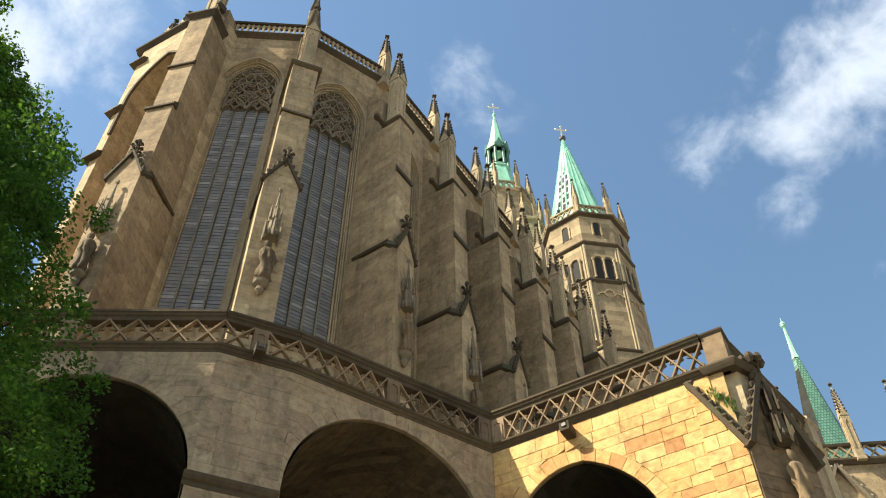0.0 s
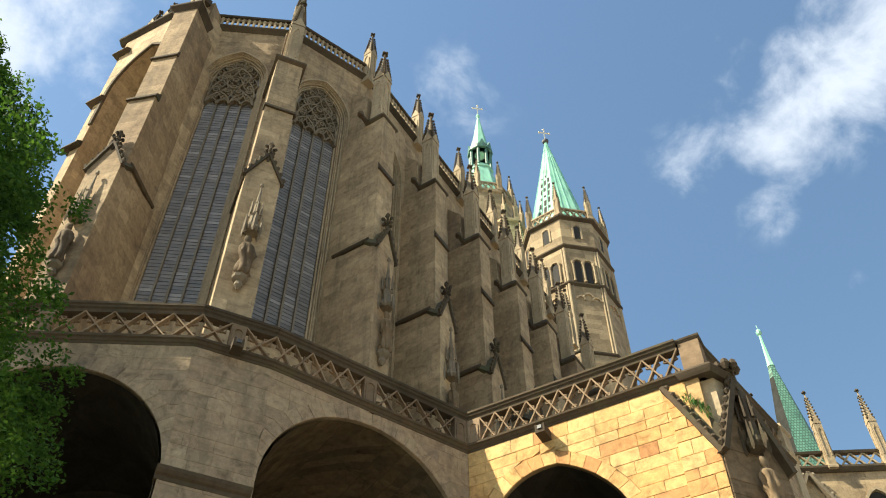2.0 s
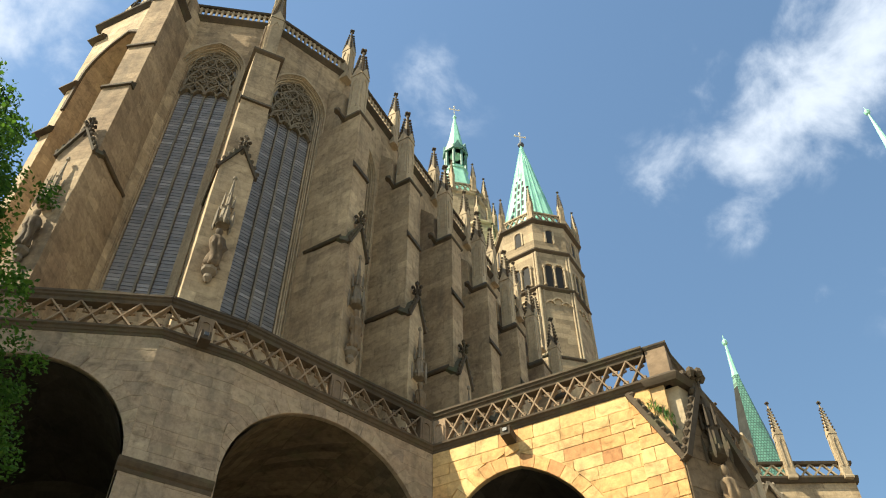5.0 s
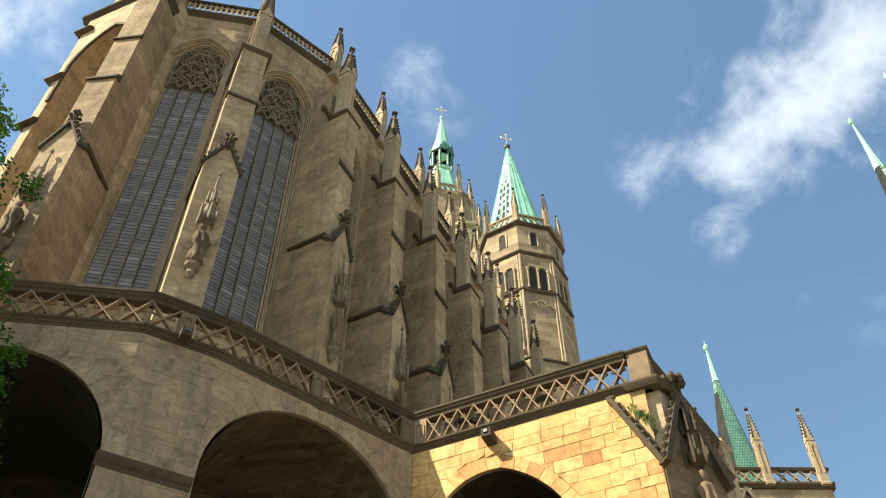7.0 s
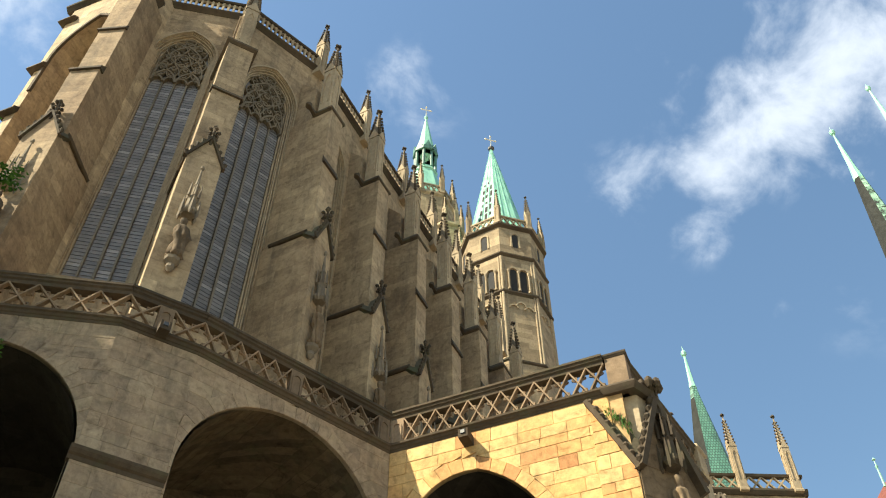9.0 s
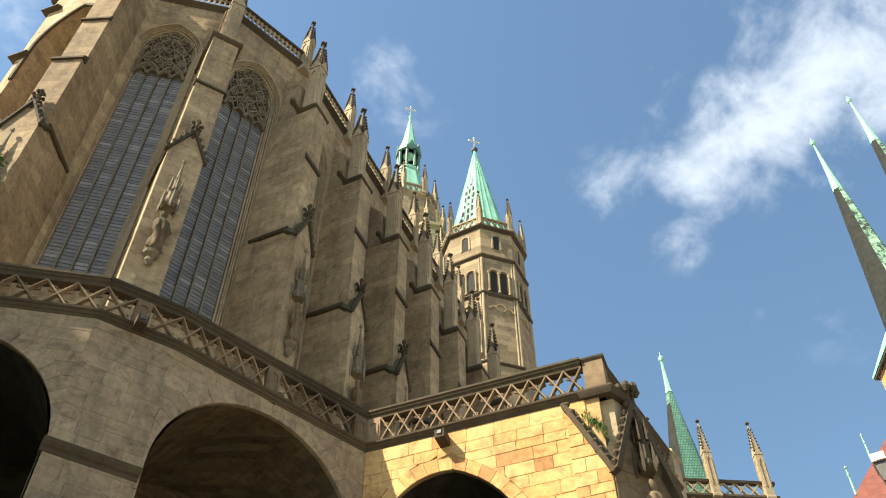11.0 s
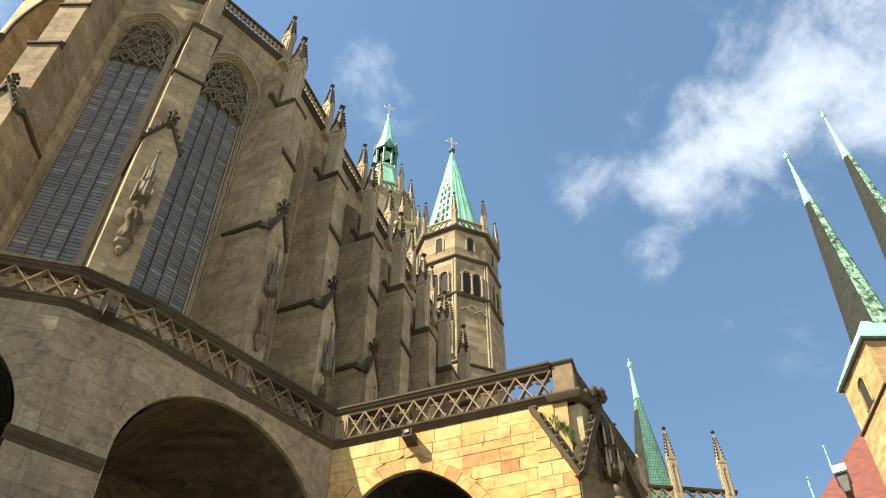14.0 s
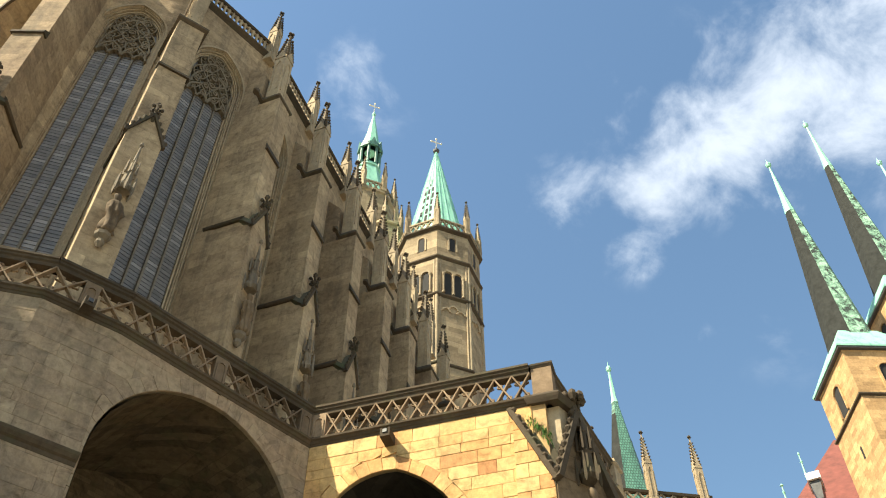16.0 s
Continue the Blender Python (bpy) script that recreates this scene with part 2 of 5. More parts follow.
# ---- building blocks ----
def part(name, bm, mat, parent=None, label="", m=None, smooth=False):
    me = bpy.data.meshes.new(name)
    bmesh.ops.recalc_face_normals(bm, faces=bm.faces)
    bm.to_mesh(me)
    bm.free()
    me.materials.append(mat)
    if smooth:
        me.polygons.foreach_set("use_smooth", [True] * len(me.polygons))
    return place(name, me, parent, label, m)


def place(name, me, parent=None, label="", m=None):
    ob = new(name, me)
    if parent is not None:
        ob.parent = parent
    if m is not None:
        ob.matrix_basis = m
    if label:
        ob["label"] = label
    return ob


def thing(name, m, label, category, group="", kind=""):
    ob = new(name)
    ob.empty_display_size = 0.2
    ob.matrix_basis = m
    return tagged(ob, label, category, group, kind)


def box(bm, x0, x1, y0, y1, z0, z1):
    v = [bm.verts.new((x, y, z)) for z in (z0, z1) for x, y in ((x0, y0), (x1, y0), (x1, y1), (x0, y1))]
    for f in ((0, 1, 2, 3), (4, 5, 6, 7), (0, 1, 5, 4), (1, 2, 6, 5), (2, 3, 7, 6), (3, 0, 4, 7)):
        bm.faces.new([v[i] for i in f])


def loft(bm, rings, caps=True):
    """Skins rings of equally many points."""
    vs = [[bm.verts.new(p) for p in r] for r in rings]
    k = len(vs[0])
    for a, b in zip(vs, vs[1:]):
        for i in range(k):
            j = (i + 1) % k
            bm.faces.new((a[i], a[j], b[j], b[i]))
    if caps:
        bm.faces.new(vs[0][::-1])
        bm.faces.new(vs[-1])


def ngon(n, r, z, turn=0.0, cx=0.0, cy=0.0):
    return [(cx + r * math.cos(turn + 2 * math.pi * i / n), cy + r * math.sin(turn + 2 * math.pi * i / n), z) for i in range(n)]


def stack(bm, n, levels, turn=0.0, cx=0.0, cy=0.0):
    """A turned or prismatic body: levels of (z, circumradius)."""
    loft(bm, [ngon(n, max(r, 0.002), z, turn, cx, cy) for z, r in levels])


def prism_xz(bm, pts, y0, y1):
    loft(bm, [[(x, y0, z) for x, z in pts], [(x, y1, z) for x, z in pts]])


def prism_yz(bm, pts, x0, x1):
    loft(bm, [[(x0, y, z) for y, z in pts], [(x1, y, z) for y, z in pts]])


def bar(bm, p, q, w, d):
    """A square bar in the x-z plane from p to q (x, z), w wide, from y -d/2 to d/2."""
    (ax, az), (bx, bz) = p, q
    L = math.hypot(bx - ax, bz - az) or 1e-6
    nx, nz = -(bz - az) / L * w / 2, (bx - ax) / L * w / 2
    prism_xz(bm, [(ax + nx, az + nz), (bx + nx, bz + nz), (bx - nx, bz - nz), (ax - nx, az - nz)], -d / 2, d / 2)


def path_bar(bm, pts, w, d, y=0.0):
    """A square rib along a line of (x, z) points."""
    rings = []
    for i, (x, z) in enumerate(pts):
        a, b = pts[max(i - 1, 0)], pts[min(i + 1, len(pts) - 1)]
        L = math.hypot(b[0] - a[0], b[1] - a[1]) or 1e-6
        nx, nz = -(b[1] - a[1]) / L * w / 2, (b[0] - a[0]) / L * w / 2
        rings.append([(x + nx, y - d / 2, z + nz), (x + nx, y + d / 2, z + nz), (x - nx, y + d / 2, z - nz), (x - nx, y - d / 2, z - nz)])
    loft(bm, rings)


def arch_pts(c, hw, spring, rise, n=10, shear=0.0):
    """Points of a pointed (rise > hw) or round (rise == hw) arch, from left springing to right."""
    out = []
    if abs(rise - hw) < 1e-3:
        for i in range(2 * n + 1):
            a = math.pi * (1 - i / (2 * n))
            out.append((c + hw * math.cos(a), spring + hw * math.sin(a)))
    else:
        R = (hw * hw + rise * rise) / (2 * hw)
        a1 = math.asin(min(1.0, rise / R)) if R >= hw else math.pi / 2
        if rise < hw:
            R = (hw * hw + rise * rise) / (2 * rise)
            a0 = math.asin(hw / R)
            for i in range(2 * n + 1):
                a = -a0 + 2 * a0 * i / (2 * n)
                out.append((c + R * math.sin(a), spring + rise - R + R * math.cos(a)))
        else:
            for i in range(n + 1):
                a = a1 * i / n
                out.append((c - hw + R - R * math.cos(a), spring + R * math.sin(a)))
            out += [(2 * c - x, z) for x, z in out[-2::-1]]
    return [(x, z - shear * (x - c)) for x, z in out]


def wall_mesh(bm, outline, holes, y0, y1):
    """A slab in the x-z plane with true openings, from y0 to y1."""
    edges = []
    for loop in (outline, *holes):
        vs = [bm.verts.new((x, y0, z)) for x, z in loop]
        edges += [bm.edges.new((vs[i], vs[(i + 1) % len(vs)])) for i in range(len(vs))]
    fill = bmesh.ops.triangle_fill(bm, use_beauty=True, use_dissolve=False, edges=edges)
    faces = [g for g in fill["geom"] if isinstance(g, bmesh.types.BMFace)]
    ext = bmesh.ops.extrude_face_region(bm, geom=faces)
    bmesh.ops.translate(bm, vec=(0, y1 - y0, 0), verts=[g for g in ext["geom"] if isinstance(g, bmesh.types.BMVert)])


def at(p, az, z=0.0):
    """Local frame of a wall: x along it, y into it, z up."""
    return pose(p[0], p[1], z, 0, 0, az)


def along(p, az, x, y=0.0):
    a = radians(az)
    return (p[0] + x * math.cos(a) - y * math.sin(a), p[1] + x * math.sin(a) + y * math.cos(a))

# ---- the plan: the eye is the origin, z is height above it ----
GROUND = -1.6
T_TOP, T_CORN = 18.02, 16.52          # coping top and underside of the terrace cornice
P_A, AZ_A = (-5.73, 17.30), 1.0
P_N, AZ_N, L_N = (-5.73, 17.30), 23.3, 2.03
P_B, AZ_B, L_B = (-3.86, 18.11), 33.0, 6.24
P_C, AZ_C, L_C = (1.37, 21.50), -30.2, 6.75
P_D, AZ_D, L_D = (7.30, 18.05), 48.7, 5.2
P_E = (-6.55, 21.83)                 # choir corner behind the second buttress
AZ_W1, AZ_W2, AZ_S = 4.0, 34.6, 56.0
L_W1, L_W2 = 4.1, 4.33
BAYS = (-0.35, 3.95, 7.95, 11.7, 15.1, 18.4, 21.6)   # buttress centres along the north wall
P_S = along(P_E, AZ_W2, L_W2)
P_W = along(P_E, AZ_W1, -L_W1)
C_TOP = 42.0                         # underside of the choir parapet

bm = bmesh.new()
bmesh.ops.create_grid(bm, x_segments=60, y_segments=60, size=900)
for v in bm.verts:
    r = math.hypot(v.co.x, v.co.y - 20)
    v.co.z = GROUND + (0.0 if r < 60 else 0.03 * noise.noise(v.co * 0.01) * (r - 60))
tagged(part("ground", bm, M_GROUND), "grey stone paving of the cathedral square", "ground", kind="structure")


def terrace_run(name, p, az, x0, x1, holes, label):
    bm = bmesh.new()
    wall_mesh(bm, [(x0, GROUND), (x1, GROUND), (x1, T_CORN), (x0, T_CORN)], holes, 0.0, 1.0)
    # the lit run takes the mortar with sunlight in its colour
    return tagged(part(name, bm, M_JOINT_SUN if name == "wall_lit" else M_CORE, m=at(p, az)), label, "wall", kind="structure")


def arch_hole(c, hw, spring, rise, shear=0.0, n=14):
    pts = arch_pts(c, hw, spring, rise, n, shear)
    return [(pts[0][0], GROUND + 0.4)] + pts + [(pts[-1][0], GROUND + 0.4)]


ARCH_A = (-3.12, 3.10, 12.62, 3.10, 0.0)
ARCH_B = (3.05, 2.98, 13.08, 2.98, 0.0)
ARCH_C = (2.62, 2.0, 12.95, 2.3, 0.28)
wall_a = terrace_run("wall_south", P_A, AZ_A, -16.0, 0.05, [arch_hole(*ARCH_A)], "weathered sandstone terrace wall with a wide round arch")
wall_n = terrace_run("wall_pier", P_N, AZ_N, 0.0, L_N, [], "grey-brown sandstone pier between two arches")
wall_b = terrace_run("wall_middle", P_B, AZ_B, 0.0, L_B, [arch_hole(*ARCH_B)], "grey-brown sandstone terrace wall with a round arch")
wall_c = terrace_run("wall_lit", P_C, AZ_C, 0.0, L_C, [arch_hole(*ARCH_C)], "golden sandstone wall with a pointed arch, sunlight put into its colour")
wall_d = terrace_run("wall_north", P_D, AZ_D, 0.45, 5.5, [], "shaded sandstone terrace wall")


def vault(name, p, az, arch, depth, mat):
    c, hw, spring, rise, shear = arch
    bm = bmesh.new()
    pts = arch_hole(c, hw - 0.015, spring, rise - 0.015, shear)
    ring = []
    for d in [0.03 + (depth - 0.03) * j / 14 for j in range(15)]:
        ring.append([bm.verts.new((c + (x - c) * (0.985 - 0.012 * noise.noise((x * 2, d * 2, z * 2))), d, z - 0.04 - 0.03 * noise.noise((x * 2 + 9, d * 2, z * 2)))) for x, z in pts])
    for a, b in zip(ring, ring[1:]):
        for i in range(len(pts) - 1):
            bm.faces.new((a[i], b[i], b[i + 1], a[i + 1]))
    prism_xz(bm, [(c - hw * 1.1, GROUND), (c + hw * 1.1, GROUND), (c + hw * 1.1, spring + rise + 0.6), (c - hw * 1.1, spring + rise + 0.6)], depth, depth + 0.5)
    return tagged(part(name, bm, mat, m=at(p, az)), "rubble barrel vault behind an arch, shade put into its dark colour", "vault", kind="structure")


vault("vault_south", P_A, AZ_A, ARCH_A, 5.0, M_VAULT_SHADE)
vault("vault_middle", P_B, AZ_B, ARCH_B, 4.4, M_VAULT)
vault("vault_lit", P_C, AZ_C, ARCH_C, 3.0, M_VAULT_SHADE)

# terrace deck on which the choir stands
bm = bmesh.new()
deck = [along(P_A, AZ_A, -16, 0.5), along(P_A, AZ_A, 0, 0.5), along(P_C, AZ_C, -0.3, 0.9), along(P_C, AZ_C, L_C, 0.6), along(P_D, AZ_D, 5.4, 0.6), (14.0, 60.0), (-40.0, 60.0)]
loft(bm, [[(x, y, T_CORN - 0.25) for x, y in deck], [(x, y, T_CORN - 0.01) for x, y in deck]])
tagged(part("terrace_floor", bm, M_CORE), "stone floor of the raised terrace", "floor", kind="structure")


def balustrade(name, p, az, x0, x1, posts, label, period=0.52):
    e = thing(name, at(p, az), label, "balustrade", "terrace balustrades")
    bm = bmesh.new()
    prof = [(0.45, T_CORN - 0.02), (-0.05, T_CORN - 0.02), (-0.07, T_CORN + 0.04), (-0.10, T_CORN + 0.06), (-0.13, T_CORN + 0.12), (-0.18, T_CORN + 0.15), (-0.19, T_CORN + 0.21), (-0.05, T_CORN + 0.28), (0.45, T_CORN + 0.30)]
    prism_yz(bm, prof, x0 - 0.035, x1 + 0.035)
    part("cornice", bm, M_DRIP, e, "dark weathered cornice moulding")
    bm = bmesh.new()
    prof = [(0.3, T_TOP - 0.32), (0.03, T_TOP - 0.32), (0.01, T_TOP - 0.22), (-0.04, T_TOP - 0.18), (-0.05, T_TOP - 0.13), (-0.09, T_TOP - 0.10), (-0.09, T_TOP - 0.03), (0.08, T_TOP), (0.3, T_TOP - 0.04)]
    prism_yz(bm, prof, x0, x1)
    part("coping", bm, M_DRIP, e, "mossy dark coping")
    for x in posts:
        bm = bmesh.new()
        prism_xz(bm, [(x - 0.2, T_CORN + 0.28), (x + 0.2, T_CORN + 0.28), (x + 0.2, T_TOP - 0.3), (x - 0.2, T_TOP - 0.3)], 0.0, 0.24)
        path_bar(bm, [(x - 0.13, T_CORN + 0.36), (x - 0.13, T_TOP - 0.62)] + arch_pts(x, 0.13, T_TOP - 0.6, 0.13, 4)[1:-1] + [(x + 0.13, T_TOP - 0.62), (x + 0.13, T_CORN + 0.36)], 0.05, 0.07, 0.0)
        part("post", bm, M_RAIL, e)
    edges = sorted([x0] + list(posts) + [x1])
    z0, z1 = T_CORN + 0.28, T_TOP - 0.31
    zc, hz = (z0 + z1) / 2, (z1 - z0) / 2
    for a, b in zip(edges, edges[1:]):
        a, b = a + (0.2 if a in posts else 0.0), b - (0.2 if b in posts else 0.0)
        n = max(1, round((b - a) / period))
        if b - a < 0.3:
            continue
        w = (b - a) / n
        bm = bmesh.new()
        bar(bm, (-w / 2, -hz), (w / 2, hz), 0.042, 0.14)
        bar(bm, (-w / 2, hz), (w / 2, -hz), 0.042, 0.13)
        for k in range(4):          # cusps on each arm of the lattice
            sx, sz = (1, 1, -1, -1)[k], (1, -1, 1, -1)[k]
            px, pz = sx * w * 0.25, sz * hz * 0.5
            un = math.hypot(w / 2, hz)
            qx, qz = -sx * hz / un, sz * w / 2 / un
            dx, dz = sx * w / 2 / un, sz * hz / un
            for s, t in ((-1, -1), (-1, 1), (1, -1), (1, 1)):
                path_bar(bm, [(px + t * dx * f + s * qx * g, pz + t * dz * f + s * qz * g) for f, g in ((0.15 * w, 0.0), (0.115 * w, 0.06 * w), (0.05 * w, 0.10 * w), (0.004, 0.165 * w))], 0.024, 0.06, 0.05)
        bmesh.ops.recalc_face_normals(bm, faces=bm.faces)
        me = bpy.data.meshes.new("tracery")
        bm.to_mesh(me)
        bm.free()
        me.materials.append(M_RAIL)
        for i in range(n):
            place("tracery", me, e, "", pose(a + w * (i + 0.5), 0.07, zc))
    return e


balustrade("balustrade", P_A, AZ_A, -16.0, 0.0, [-12.6, -8.9, -4.0], "lattice stone balustrade with cusped openings on the terrace edge", 0.72)
balustrade("balustrade", P_N, AZ_N, 0.0, L_N, [1.0], "short lattice stone balustrade with a plain centre post", 0.72)
balustrade("balustrade", P_B, AZ_B, 0.0, L_B, [2.95, 6.0], "lattice stone balustrade in shade above the round arch", 0.6)
balustrade("balustrade", P_C, AZ_C, 0.0, L_C - 0.35, [0.2], "lattice stone balustrade above the sunlit wall")
balustrade("balustrade", P_D, AZ_D, 0.1, 5.2, [2.6], "dark stone balustrade at the terrace corner")


# ---- choir ----
def window(e, c, hw, z0, spring, rise, y, lights=4, panes=True, depth=0.55):
    """Stepped jambs, mullions, tracery and leaded panes of a pointed window, as parts under e."""
    full = lambda k: [(c - hw - k, z0)] + arch_pts(c, hw + k, spring, rise + k * 1.25, 10) + [(c + hw + k, z0)]
    win = part("window_frame", jamb_mesh(full), M_PLAIN, e, "moulded stone jambs")
    w = 2 * hw / lights
    top, head = spring, spring - 1.75
    spring = head
    for i in range(1, lights):
        bm = bmesh.new()
        x = c - hw + w * i
        stack_x = 0.042 if i == lights // 2 else 0.034
        prism_xz(bm, [(x - stack_x, z0), (x + stack_x, z0), (x + stack_x, spring - 0.1), (x - stack_x, spring - 0.1)], y - 0.10, y + 0.05)
        part("mullion", bm, M_MULL, win)
    bm = bmesh.new()
    for i in range(lights):
        path_bar(bm, arch_pts(c - hw + w * (i + 0.5), w / 2 - 0.02, spring - 0.2, w * 0.75, 5), 0.07, 0.2, y - 0.08)
    for i in range(lights // 2):
        path_bar(bm, arch_pts(c - hw + 2 * w * (i + 0.5), w - 0.02, spring - 0.2, w * 1.75, 7), 0.09, 0.24, y - 0.08)
    def foil(cx, cz, r, k, turn):
        path_bar(bm, [(cx + r * math.cos(t * 0.3307), cz + r * math.sin(t * 0.3307)) for t in range(20)], 0.06, 0.2, y - 0.08)
        for j in range(k):
            a = turn + 2 * math.pi * j / k
            ox, oz, q = cx + 0.55 * r * math.cos(a), cz + 0.55 * r * math.sin(a), r * 0.42
            path_bar(bm, [(ox + q * math.cos(t * 0.5236), oz + q * math.sin(t * 0.5236)) for t in range(13)], 0.042, 0.14, y - 0.07)
    def dagger(cx, cz, w_, h_, lean):
        """An upright almond with a cusp on each side and a trefoil eye."""
        for sd in (-1, 1):
            path_bar(bm, [(cx + lean * (q / 10 - 0.5) * h_ + sd * w_ / 2 * math.sin(math.pi * q / 10) ** 0.8, cz + h_ * (q / 10 - 0.5)) for q in range(11)], 0.05, 0.2, y - 0.08)
            path_bar(bm, [(cx + sd * w_ * 0.46, cz - h_ * 0.08), (cx + sd * w_ * 0.14, cz + h_ * 0.02), (cx + sd * w_ * 0.40, cz + h_ * 0.16)], 0.045, 0.14, y - 0.07)
        foil(cx + lean * h_ * 0.25, cz + h_ * 0.24, w_ * 0.2, 2, 0.3)
        foil(cx - lean * h_ * 0.25, cz - h_ * 0.24, w_ * 0.2, 2, 0.9)

    arch_w = lambda z: hw * math.sqrt(max(0.0, 1 - max(0.0, (z - (top - head)) / (rise + 0.1)) ** 1.7))
    for zc_, n_, h_ in ((0.62, 4, 1.05), (1.55, 3, 1.3), (2.55, 2, 1.3), (3.2, 1, 0.7)):
        aw = arch_w(zc_)
        for i in range(n_):
            x_ = (i + 0.5) / n_ * 2 - 1
            dagger(c + x_ * aw, head + zc_, 1.9 * aw / n_, h_, -0.16 * x_)
    for s in (-1, 1):
        path_bar(bm, [(c + s * hw * 0.95 * math.cos(q / 8 * 1.45), head + 0.4 + 1.7 * math.sin(q / 8 * 1.45)) for q in range(9)], 0.075, 0.22, y - 0.08)
        path_bar(bm, [(c + s * hw * 0.62 * math.sin(q / 12 * math.pi), head + 1.1 + 1.9 * q / 12) for q in range(13)], 0.075, 0.22, y - 0.08)
    part("tracery", bm, M_WALL2, win, "dark flowing stone tracery")
    # head glass behind the tracery
    bm = bmesh.new()
    prism_xz(bm, [(c - hw, spring - 0.1)] + arch_pts(c, hw + 0.05, top, rise + 0.05, 10) + [(c + hw, spring - 0.1)], y + 0.02, y + 0.06)
    part("head_glass", bm, M_HEAD, win, "dark glass in the arch head")
    rows = round((spring - 0.1 - z0) / 0.185)
    h = (spring - 0.1 - z0) / rows
    if not panes:
        rows, h = 1, spring - 0.1 - z0
    bm = bmesh.new()
    prism_xz(bm, [(-w / 2 + 0.02, 0.002), (w / 2 - 0.02, 0.002), (w / 2 - 0.02, h - 0.002), (-w / 2 + 0.02, h - 0.002)], 0, 0.03)
    bmesh.ops.recalc_face_normals(bm, faces=bm.faces)
    me = bpy.data.meshes.new("pane")
    bm.to_mesh(me)
    bm.free()
    me.materials.append(M_GLASS)
    rnd = random.Random(int(c * 100) + 7)
    for i in range(lights):
        for k in range(rows):
            place("pane", me, win, "", pose(c - hw + w * (i + 0.5), y + 0.01, z0 + h * k, rnd.uniform(-0.22, 0.22), 0, rnd.uniform(-0.8, 0.8)))
    bm = bmesh.new()
    for k in range(rows + 1):
        box(bm, c - hw, c + hw, y - 0.005, y + 0.035, z0 + h * k - (0.010 if k % 4 == 0 else 0.002), z0 + h * k + (0.010 if k % 4 == 0 else 0.002))
    box(bm, c - hw, c + hw, y + 0.05, y + 0.09, z0, spring)
    part("saddle_bar", bm, M_LEAD, win, "dark iron saddle bars and lead")
    return win


def jamb_mesh(full):
    bm = bmesh.new()
    for k0, k1, ya, yb in ((0.0, 0.07, 0.36, 0.60), (0.09, 0.14, 0.27, 0.50), (0.14, 0.20, 0.20, 0.42), (0.22, 0.27, 0.10, 0.30), (0.27, 0.33, 0.03, 0.24), (0.33, 0.42, -0.07, 0.10)):
        a, b = full(k0), full(k1)
        for i in range(len(a) - 1):
            prism_xz(bm, [a[i], a[i + 1], b[i + 1], b[i]], ya, yb)
    return bm


def parapet(e, x0, x1, y=-0.1):
    bm = bmesh.new()
    prism_yz(bm, [(0.3, C_TOP - 0.25), (y + 0.08, C_TOP - 0.25), (y - 0.02, C_TOP - 0.14), (y - 0.12, C_TOP - 0.04), (y - 0.14, C_TOP + 0.03), (y - 0.02, C_TOP + 0.1), (0.3, C_TOP + 0.12)], x0, x1)
    part("cornice", bm, M_DRIP, e, "dark weathered eaves moulding")
    bm = bmesh.new()
    prism_yz(bm, [(0.16, C_TOP + 1.0), (y - 0.06, C_TOP + 1.0), (y - 0.1, C_TOP + 1.12), (0.05, C_TOP + 1.2), (0.2, C_TOP + 1.12)], x0, x1)
    part("coping", bm, M_DRIP, e)
    n = max(2, round((x1 - x0) / 0.26))
    w = (x1 - x0) / n
    bm = bmesh.new()
    box(bm, -0.05, 0.05, -0.06, 0.06, C_TOP + 0.1, C_TOP + 1.0)
    path_bar(bm, arch_pts(w / 2, w / 2 - 0.03, C_TOP + 0.75, w * 0.6, 4), 0.05, 0.1)
    bmesh.ops.recalc_face_normals(bm, faces=bm.faces)
    me = bpy.data.meshes.new("baluster")
    bm.to_mesh(me)
    bm.free()
    me.materials.append(M_PLAIN)
    for i in range(n):
        place("baluster", me, e, "", pose(x0 + w * (i + 0.0), y + 0.06, 0))


def choir_face(name, p, az, x0, x1, c, hw, label, panes=True, spring=37.6):
    z0, rise = 22.7, 1.75
    e = thing(name, at(p, az), label, "wall", kind="structure")
    bm = bmesh.new()
    hole = [(c - hw - 0.30, z0)] + arch_pts(c, hw + 0.30, spring, rise + 0.37, 10) + [(c + hw + 0.30, z0)]
    wall_mesh(bm, [(x0, T_CORN - 0.3), (x1, T_CORN - 0.3), (x1, C_TOP), (x0, C_TOP)], [hole], 0.0, 0.9)
    part("wall", bm, M_WALL, e)
    window(e, c, hw, z0, spring, rise, 0.42, panes=panes)
    parapet(e, x0, x1)
    return e


choir_face("wall_choir_east", P_E, AZ_W1, -L_W1, 0.0, -2.13, 1.04, "choir wall with a tall leaded gothic window")
choir_face("wall_choir_diagonal", P_E, AZ_W2, 0.0, L_W2, 2.11, 1.07, "choir wall with a tall traceried gothic window", spring=37.3)
for i in range(6):
    bay = BAYS[i + 1] - BAYS[i]
    choir_face("wall_choir_%d" % (i + 1), along(P_S, AZ_S, BAYS[i]), AZ_S, 0.35 if i == 0 else 0.0, bay, bay / 2, min(1.05, bay / 2 - 0.95), "north choir bay with a tall gothic window between buttresses", panes=False, spring=37.0)


